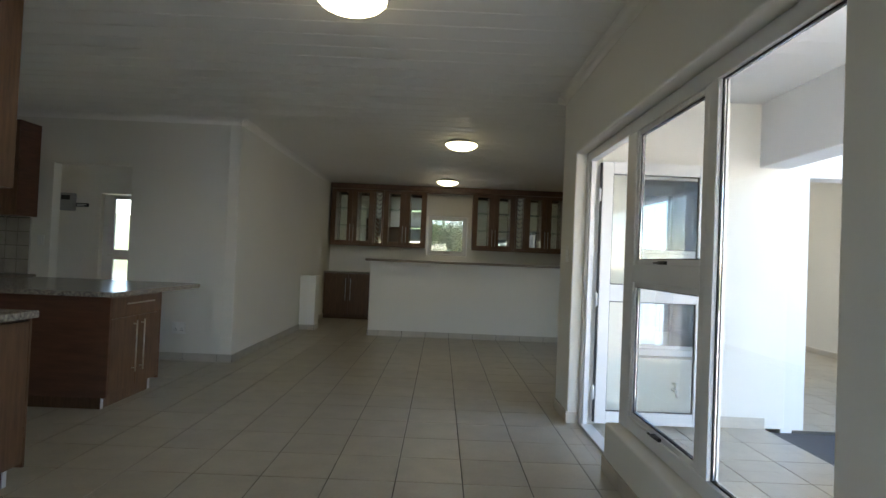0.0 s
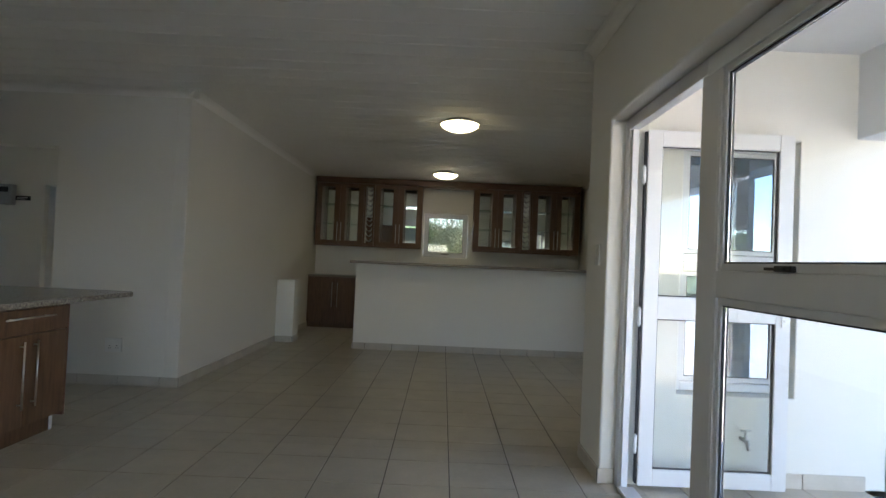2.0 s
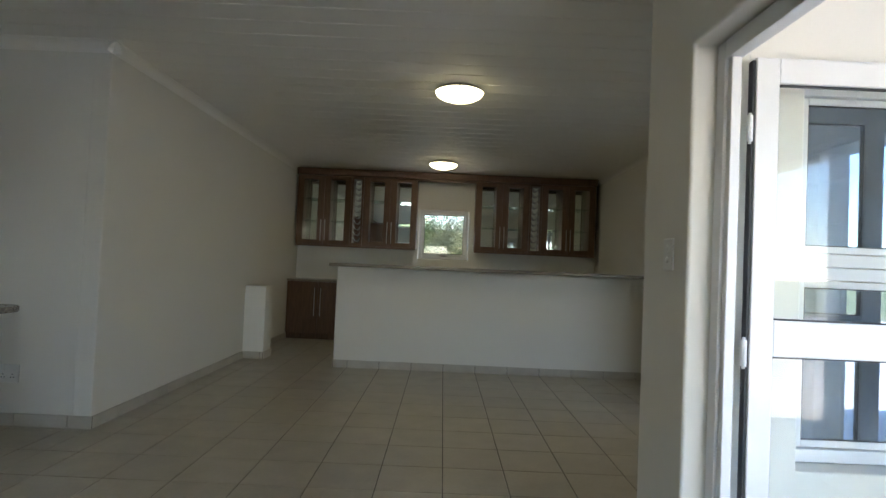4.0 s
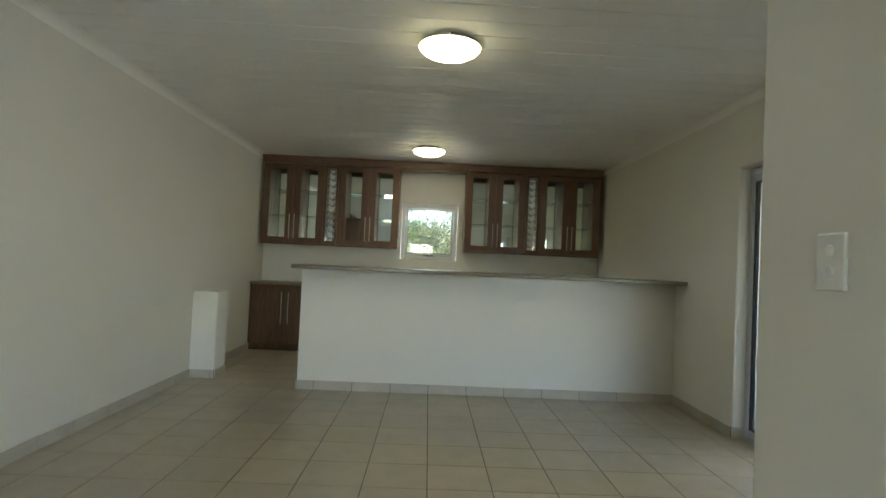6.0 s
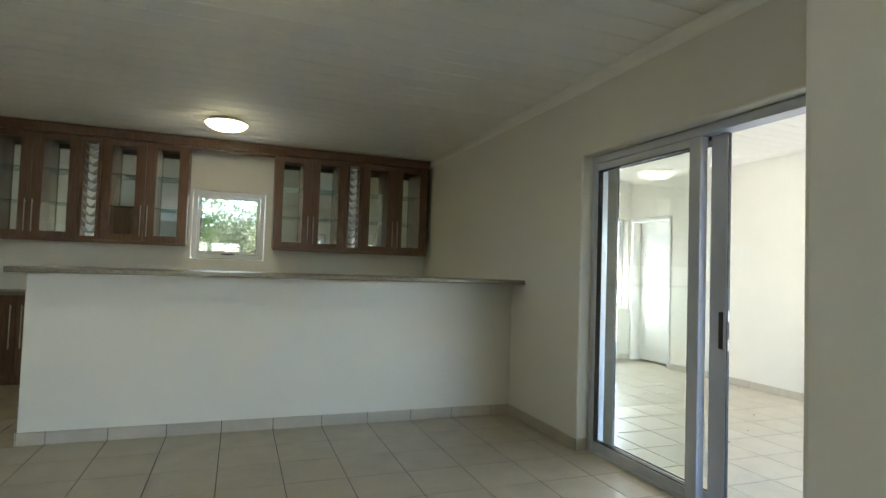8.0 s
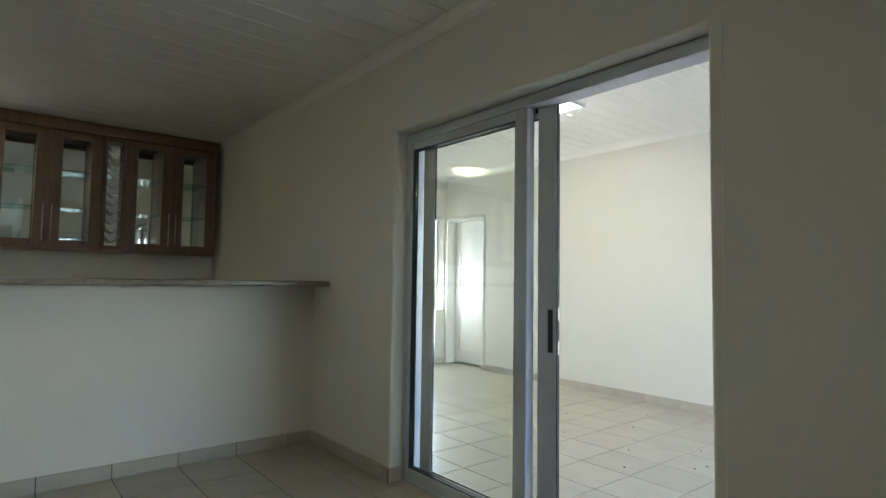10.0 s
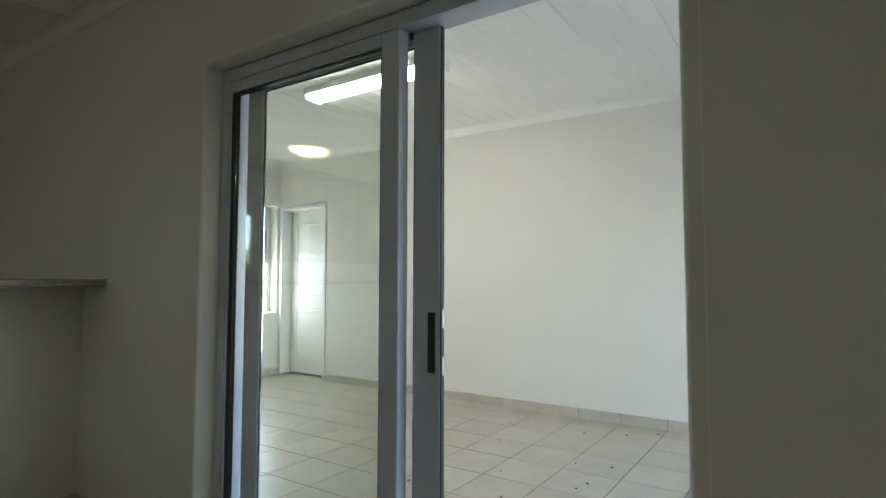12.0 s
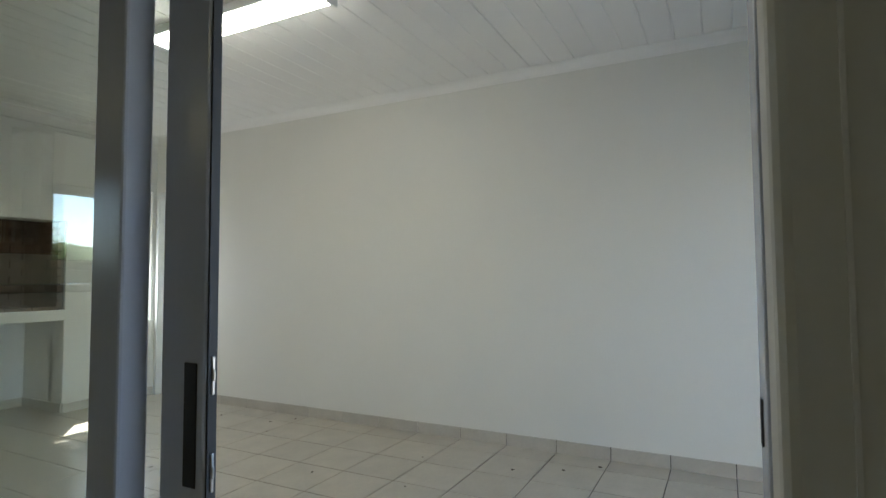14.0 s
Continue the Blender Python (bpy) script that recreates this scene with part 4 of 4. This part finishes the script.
part("handle", rods(((KX + 0.03, 4.28, 0.845), (KX + 0.03, 4.71, 0.845), 0.006), ((KX, 4.34, 0.845), (KX + 0.03, 4.34, 0.845), 0.005), ((KX, 4.65, 0.845), (KX + 0.03, 4.65, 0.845), 0.005)), CHROME, dr)
for a, b, hy in ((4.116, 4.494, 4.44), (4.498, 4.876, 4.56)):
    d = part("door", boxes((KX - 0.02, a, 0.125, KX, b, 0.728), bevel=0.002), WOOD, pen)
    bar_handle(KX, hy, 0.25, 0.69, d, 0.006, (1, 0))
part("carcass_rear", boxes((-4.6, 4.113, 0.10, -3.421, 4.5053, 0.905), bevel=0.002), WOOD_EDGE, pen)
bm = boxes((-4.62, 4.055, 0.912, -2.755, 5.7361, 0.952))
corner = [e for e in bm.edges if abs(e.verts[0].co.x + 2.755) < 1e-4 and abs(e.verts[1].co.x + 2.755) < 1e-4 and abs(e.verts[0].co.y - e.verts[1].co.y) < 1e-4 and e.verts[0].co.y > 4.6]
bmesh.ops.bevel(bm, geom=corner, offset=0.12, segments=8, affect="EDGES", profile=0.5)
bmesh.ops.bevel(bm, geom=[e for e in bm.edges if abs(e.verts[0].co.z - e.verts[1].co.z) < 1e-4], offset=0.006, segments=2, affect="EDGES")
tagged(new("peninsula_worktop", mesh_of("peninsula_worktop", bm, GRANITE)), "speckled grey-brown granite worktop overhanging the peninsula", "worktop")
tagged(new("worktop_leg", mesh_of("worktop_leg", rods(((-4.3, 5.4465, 0.0), (-4.3, 5.4465, 0.911), 0.03), steps=16), CHROME)), "steel leg under the peninsula worktop", "leg")

near = thing("base_cabinet", (-2.8, 1.736, 0), "lighter wood-grain kitchen base cabinet, closed", "cabinet")
part("body", boxes((-3.075, 0.469, 0.12, -2.401, 2.6772, 0.905), bevel=0.002), WOOD_EDGE, near)
for a in (0.469, 1.205, 1.941):
    d = part("door", boxes((-2.40, a + 0.002, 0.125, -2.38, a + 0.734, 0.9), bevel=0.002), WOOD, near)
    bar_handle(-2.38, a + 0.05, 0.30, 0.80, d, 0.006, (1, 0))
part("end_panel", boxes((-3.075, 2.6781, 0.10, -2.38, 2.6953, 0.908), bevel=0.002), WOOD, near)
part("plinth", boxes((-3.075, 0.469, 0.0, -2.46, 2.6682, 0.119)), WOOD, near)
part("plinth_strip", boxes((-2.4595, 2.641, 0.0, -2.453, 2.6682, 0.119)), ALUMINIUM, near)
tagged(new("kitchen_worktop", mesh_of("kitchen_worktop", boxes((-3.078, 0.4509, 0.912, -2.355, 2.7134, 0.952), bevel=0.006), GRANITE)), "speckled grey granite worktop on the kitchen base cabinet", "worktop")
up = thing("wall_cabinet", (-2.9, 1.736, 1.62), "wood-grain kitchen wall cabinet, closed", "cabinet")
part("body", boxes((-3.075, 0.469, 1.62, -2.571, 2.727, 2.80), bevel=0.002), WOOD_EDGE, up)
for a in (0.469, 1.222, 1.975):
    d = part("door", boxes((-2.57, a + 0.002, 1.622, -2.55, a + 0.751, 2.798), bevel=0.002), WOOD, up)
    bar_handle(-2.55, a + 0.05, 1.68, 2.05, d, 0.006, (1, 0))

back_up = thing("wall_cabinet", (-5.3, 6.0348, 1.63), "dark wooden wall cabinet in the kitchen corner", "cabinet")
part("body", boxes((KITCHEN_LEFT + 0.004, 5.899, 1.63, -4.99, KITCHEN_BACK, 2.72), bevel=0.002), WOOD_EDGE, back_up)
for a, b in ((KITCHEN_LEFT + 0.006, -5.372), (-5.368, -4.992)):
    d = part("door", boxes((a, 5.8809, 1.632, b, 5.8981, 2.718), bevel=0.002), WOOD, back_up)
    bar_handle(a + 0.05, 6.58, 1.69, 2.06, d)
base_unit(KITCHEN_LEFT + 0.004, -5.0, 5.6547, KITCHEN_BACK - 0.002, 0.905, "dark wooden base cabinet in the kitchen corner")
tagged(new("corner_worktop", mesh_of("corner_worktop", boxes((KITCHEN_LEFT + 0.004, 5.6275, 0.912, -4.96, KITCHEN_BACK - 0.001, 0.952), bevel=0.006), GRANITE)), "dark speckled granite worktop in the kitchen corner", "worktop")
splash = structure("splashback", boxes((KITCHEN_LEFT + 0.002, KITCHEN_BACK - 0.004, 0.955, -5.06, KITCHEN_BACK + 0.0035, 1.625)), GROUT, "beige tiled splashback over the corner worktop", "splashback")
structure("trim_splashback", boxes((-5.06, KITCHEN_BACK - 0.012, 0.955, -5.048, KITCHEN_BACK + 0.0035, 1.625)), CHROME, "steel edge trim of the splashback", "trim")

# ---- fireplace ----
fire = thing("fireplace", (4.44, ROOM_END + 0.4, 0), "built-in brick-lined barbecue fireplace over an open wood niche", "fireplace")
part("slab", boxes((3.602, ROOM_END - 0.012, 0.915, 5.278, ROOM_END + 0.715, 1.02), bevel=0.006), PLASTER, fire, "white plastered shelf slab")
part("lining", boxes((3.602, ROOM_END + 0.66, 1.021, 5.278, ROOM_END + 0.715, 2.6), (5.245, ROOM_END + 0.02, 1.021, 5.278, ROOM_END + 0.66, 2.6), (3.602, ROOM_END + 0.02, 1.021, 3.635, ROOM_END + 0.66, 2.6)), MORTAR, fire)

# ---- debris on the room floor ----
rng = random.Random(4)
for k in range(28):
    x, y = rng.uniform(4.0, 6.15), rng.uniform(6.2, 11.3)
    bm, r = bmesh.new(), rng.uniform(0.008, 0.02)
    vs = [bm.verts.new((x + r * s * math.cos(q), y + r * (0.4 + 0.4 * s) * math.sin(q), 0.0015 + 0.004 * (j % 2))) for j, (q, s) in enumerate((2 * math.pi * i / 7, rng.uniform(0.6, 1.2)) for i in range(7))]
    top = bm.verts.new((x, y, 0.009))
    for i in range(7):
        bm.faces.new((vs[i], vs[(i + 1) % 7], top))
    bm.faces.new(vs[::-1])
    tagged(new("dead_leaf", mesh_of("dead_leaf", bm, BARK)), "small dry leaf crumb on the tiled floor", "leaf", "leaf crumbs on the floor")

# ---- floors, skirtings and bricks, piece by piece ----
SIZE, JOINT, meshes = 0.40, 0.006, {}


def tile_mesh(w, d, h=0.008, name="tile", mat=None):
    key = (name, round(w, 3), round(d, 3))
    if key not in meshes:
        bm, c = bmesh.new(), 0.002
        lo = [bm.verts.new((sx * w / 2, sy * d / 2, -h)) for sx, sy in ((-1, -1), (1, -1), (1, 1), (-1, 1))]
        md = [bm.verts.new((sx * w / 2, sy * d / 2, -c)) for sx, sy in ((-1, -1), (1, -1), (1, 1), (-1, 1))]
        hi = [bm.verts.new((sx * (w / 2 - c), sy * (d / 2 - c), 0)) for sx, sy in ((-1, -1), (1, -1), (1, 1), (-1, 1))]
        for a, b in ((lo, md), (md, hi)):
            for k in range(4):
                bm.faces.new((a[k], a[(k + 1) % 4], b[(k + 1) % 4], b[k]))
        bm.faces.new(hi)
        meshes[key] = mesh_of(name, bm, mat or TILE)
    return meshes[key]


def tiled(name, areas, x0, y0, label, near=None, z=0.0, deep=SIZE):
    """A grout bed with tiles on a grid through (x0, y0); near: the stretch whose tiles are single pieces."""
    bed = structure(name, boxes(*[(a, b, z - 0.1, c, d, z - 0.005) for a, b, c, d in areas]), GROUT, label, "floor")
    rest = bmesh.new()
    for ax, ay, bx, by in areas:
        for i in range(math.floor((ax - x0) / SIZE), math.ceil((bx - x0) / SIZE)):
            for j in range(math.floor((ay - y0) / deep), math.ceil((by - y0) / deep)):
                u0, u1 = max(ax, x0 + i * SIZE + JOINT / 2), min(bx, x0 + (i + 1) * SIZE - JOINT / 2)
                v0, v1 = max(ay, y0 + j * deep + JOINT / 2), min(by, y0 + (j + 1) * deep - JOINT / 2)
                if u1 - u0 < 0.02 or v1 - v0 < 0.02:
                    continue
                c = ((u0 + u1) / 2, (v0 + v1) / 2)
                if near is None or (near[0] < c[0] < near[2] and near[1] < c[1] < near[3]):
                    piece("tile", tile_mesh(u1 - u0, v1 - v0), (*c, z), bed)
                else:
                    e = 0.002
                    q = [rest.verts.new(p) for p in ((u0 + e, v0 + e, z), (u1 - e, v0 + e, z), (u1 - e, v1 - e, z), (u0 + e, v1 - e, z))]
                    w = [rest.verts.new(p) for p in ((u0, v0, z - 0.008), (u1, v0, z - 0.008), (u1, v1, z - 0.008), (u0, v1, z - 0.008))]
                    rest.faces.new(q)
                    for k in range(4):
                        rest.faces.new((w[k], w[(k + 1) % 4], q[(k + 1) % 4], q[k]))
    if len(rest.verts):
        tagged(part("tile_field", rest, TILE, bed), kind="stuff")
    else:
        rest.free()
    return bed


tiled("floor_living", [(KITCHEN_LEFT - 0.02, FRONT - 0.02, ENTRY - 0.0, STEP_IN), (KITCHEN_LEFT - 0.02, STEP_IN, LEFT, KITCHEN_BACK + 0.0), (LEFT, STEP_IN, RIGHT + 0.0, BACK)], 0.03, 8.148, "beige ceramic floor tiles with dark grout", (-2.2, 2.4, 2.7, 8.976))
tiled("floor_doorways", [(ENTRY, 3.2745, ENTRY_OUT, 4.3107), (RIGHT, 5.74, ROOM_IN, 7.83), (-4.82, KITCHEN_BACK, -3.89, KITCHEN_BACK + 0.14)], 0.03, 8.148, "beige ceramic tiles in the doorways")
tiled("floor_room", [(ROOM_IN, STEP_OUT, ROOM_FAR + 0.03, ROOM_END), (3.60, ROOM_END, 5.28, ROOM_END + 0.72)], 6.013, 8.94, "beige ceramic floor tiles in the fireplace room")
tiled("floor_porch", [(ENTRY_OUT, FRONT, 2.66, STEP_OUT)], 2.66, 4.36, "pale ceramic tiles on the porch")
structure("floor_scullery", boxes((SC_LEFT, KITCHEN_BACK + 0.14, -0.1, LEFT - 0.14, SC_BACK, -0.002)), TILE, "plain beige scullery floor", "floor")
structure("floor_door_room", boxes((ROOM_FAR + 0.031, 10.55, -0.1, ROOM_FAR + 1.25, 11.75, -0.004)), TILE, "beige threshold under the panel door", "floor")

SK = 0.092


def skirting(name, a, b, side, phase, label="beige tile skirting along the wall", z=0.0):
    """Upright tiles on a bed from a to b; side points into the room."""
    a, b, side = Vector((*a, z)), Vector((*b, z)), Vector((*side, 0))
    way = (b - a).normalized()
    length = (b - a).length
    bm = bmesh.new()
    sweep(bm, [(0, 0), (0.003, 0), (0.003, SK - 0.001), (0, SK - 0.001)], a, b, side)
    bed = structure(name, bm, GROUT, label, "skirting")
    along = a.x if abs(way.x) > 0.5 else a.y
    sign = (way.x if abs(way.x) > 0.5 else way.y)
    cuts = [0.0, length]
    k0 = math.floor((min(along, along + sign * length) - phase) / SIZE)
    for k in range(k0, k0 + int(length / SIZE) + 3):
        s = (phase + k * SIZE - along) * sign
        if 0.02 < s < length - 0.02:
            cuts.append(s)
    cuts.sort()
    turn = math.atan2(way.y, way.x)
    for s0, s1 in zip(cuts, cuts[1:]):
        w = s1 - s0 - 0.006
        key = ("skirt", round(w, 3))
        if key not in meshes:
            q = bmesh.new()
            box(q, -w / 2, -0.006, 0.0, w / 2, 0.006, SK)
            bmesh.ops.bevel(q, geom=[e for e in q.edges if e.verts[0].co.z > 0.05 and e.verts[1].co.z > 0.05], offset=0.0015, segments=1, affect="EDGES")
            meshes[key] = mesh_of("skirting_tile", q, SKIRT)
        c = a + way * (s0 + s1) / 2 + side * 0.0065
        piece("skirting_tile", meshes[key], c, bed, turn)
    return bed


skirting("baseboard_left", (LEFT, KITCHEN_BACK), (LEFT, 9.2927), (1, 0), 8.148)
skirting("baseboard_left_bar", (LEFT, 9.6095), (LEFT, 11.1932), (1, 0), 8.148)
skirting("baseboard_kitchen", (-3.89, KITCHEN_BACK + 0.004), (LEFT + 0.012, KITCHEN_BACK + 0.004), (0, -1), 0.03)
skirting("baseboard_bar", (-1.35, 8.976), (RIGHT, 8.976), (0, -1), 0.03)
skirting("baseboard_bar_end", (-1.35, 8.976), (-1.35, 9.11), (-1, 0), 8.148)
skirting("baseboard_pier", (LEFT, 9.2927), (-2.33, 9.2927), (0, -1), 0.03)
skirting("baseboard_pier_side", (-2.33, 9.2837), (-2.33, 9.6095), (1, 0), 8.148)
skirting("baseboard_right", (RIGHT, 7.83), (RIGHT, 8.976), (-1, 0), 8.148)
skirting("baseboard_reveal", (RIGHT - 0.012, 7.83), (SX0, 7.83), (0, -1), 0.03)
skirting("baseboard_right_near", (RIGHT, STEP_IN), (RIGHT, 5.74), (-1, 0), 8.148)
skirting("baseboard_step", (ENTRY, STEP_IN), (RIGHT, STEP_IN), (0, 1), 0.03)
skirting("baseboard_entry", (ENTRY, 4.3107), (ENTRY, STEP_IN), (-1, 0), 8.148)
skirting("baseboard_entry_reveal", (ENTRY - 0.012, 4.3107), (EX0, 4.3107), (0, -1), 0.03)
skirting("baseboard_sill", (ENTRY, FRONT), (ENTRY, 3.2745), (-1, 0), 8.148)
skirting("baseboard_room_far", (ROOM_FAR, STEP_OUT + 0.22), (ROOM_FAR, 10.735), (-1, 0), 8.94)
skirting("baseboard_room_end", (5.28, ROOM_END), (ROOM_FAR, ROOM_END), (0, -1), 5.28)
skirting("baseboard_niche", (5.28, ROOM_END), (5.28, ROOM_END + 0.72), (-1, 0), 8.94)
skirting("baseboard_niche_back", (3.60, ROOM_END + 0.72), (5.28, ROOM_END + 0.72), (0, -1), 5.28)
skirting("baseboard_room_side", (ROOM_IN, 7.83), (ROOM_IN, ROOM_END), (1, 0), 8.94)
skirting("baseboard_porch", (2.08, STEP_OUT), (2.66, STEP_OUT), (0, -1), 2.66)
skirting("baseboard_porch_near", (ENTRY_OUT, STEP_OUT), (2.08, STEP_OUT), (0, -1), 2.66)

# splashback tiles
for i in range(5):
    for j in range(4):
        w = 0.135
        x = -5.068 - w / 2 - i * 0.14
        q = tile_mesh(w, 0.16, 0.004, "splash_tile", SPLASH)
        ob = piece("tile", q, (x, KITCHEN_BACK - 0.009, 1.04 + j * 0.165), splash)
        ob.rotation_euler = (radians(90), 0, 0)

# fire bricks
BL, BH, BD = 0.215, 0.072, 0.05


def brick_mesh(w, d, h):
    key = ("brick", round(w, 3), round(d, 3), round(h, 3))
    if key not in meshes:
        meshes[key] = mesh_of("brick", box(bmesh.new(), -w / 2, -d / 2, -h / 2, w / 2, d / 2, h / 2, bevel=0.0), BRICK)
    return meshes[key]


def brick(at, w, d, h):
    ob = piece("brick", brick_mesh(w, d, h), at, fire)
    ob.matrix_parent_inverse = Matrix.Translation(-Vector(fire.location))


rng = random.Random(8)
for j in range(11):
    z = 1.068 + j * (BH + 0.01)
    shift = 0.112 if j % 2 else 0.0
    for i in range(8):
        x0, x1 = max(3.64, 3.62 + i * (BL + 0.01) - shift), min(5.24, 3.62 + i * (BL + 0.01) - shift + BL)
        if x1 - x0 > 0.03:
            brick(((x0 + x1) / 2, ROOM_END + 0.65 + rng.uniform(-0.003, 0.003), z), x1 - x0, BD, BH)
    for i in range(4):
        y0, y1 = max(ROOM_END + 0.02, ROOM_END + 0.02 + i * (BL + 0.01) - shift), min(ROOM_END + 0.62, ROOM_END + 0.02 + i * (BL + 0.01) - shift + BL)
        if y1 - y0 > 0.03:
            brick((5.24 + rng.uniform(-0.003, 0.003), (y0 + y1) / 2, z), BD, y1 - y0, BH)
for i in range(7):
    for j in range(5):
        brick((3.76 + i * (BL + 0.01), ROOM_END + 0.066 + j * 0.117, 1.037), BL, 0.107, 0.032)
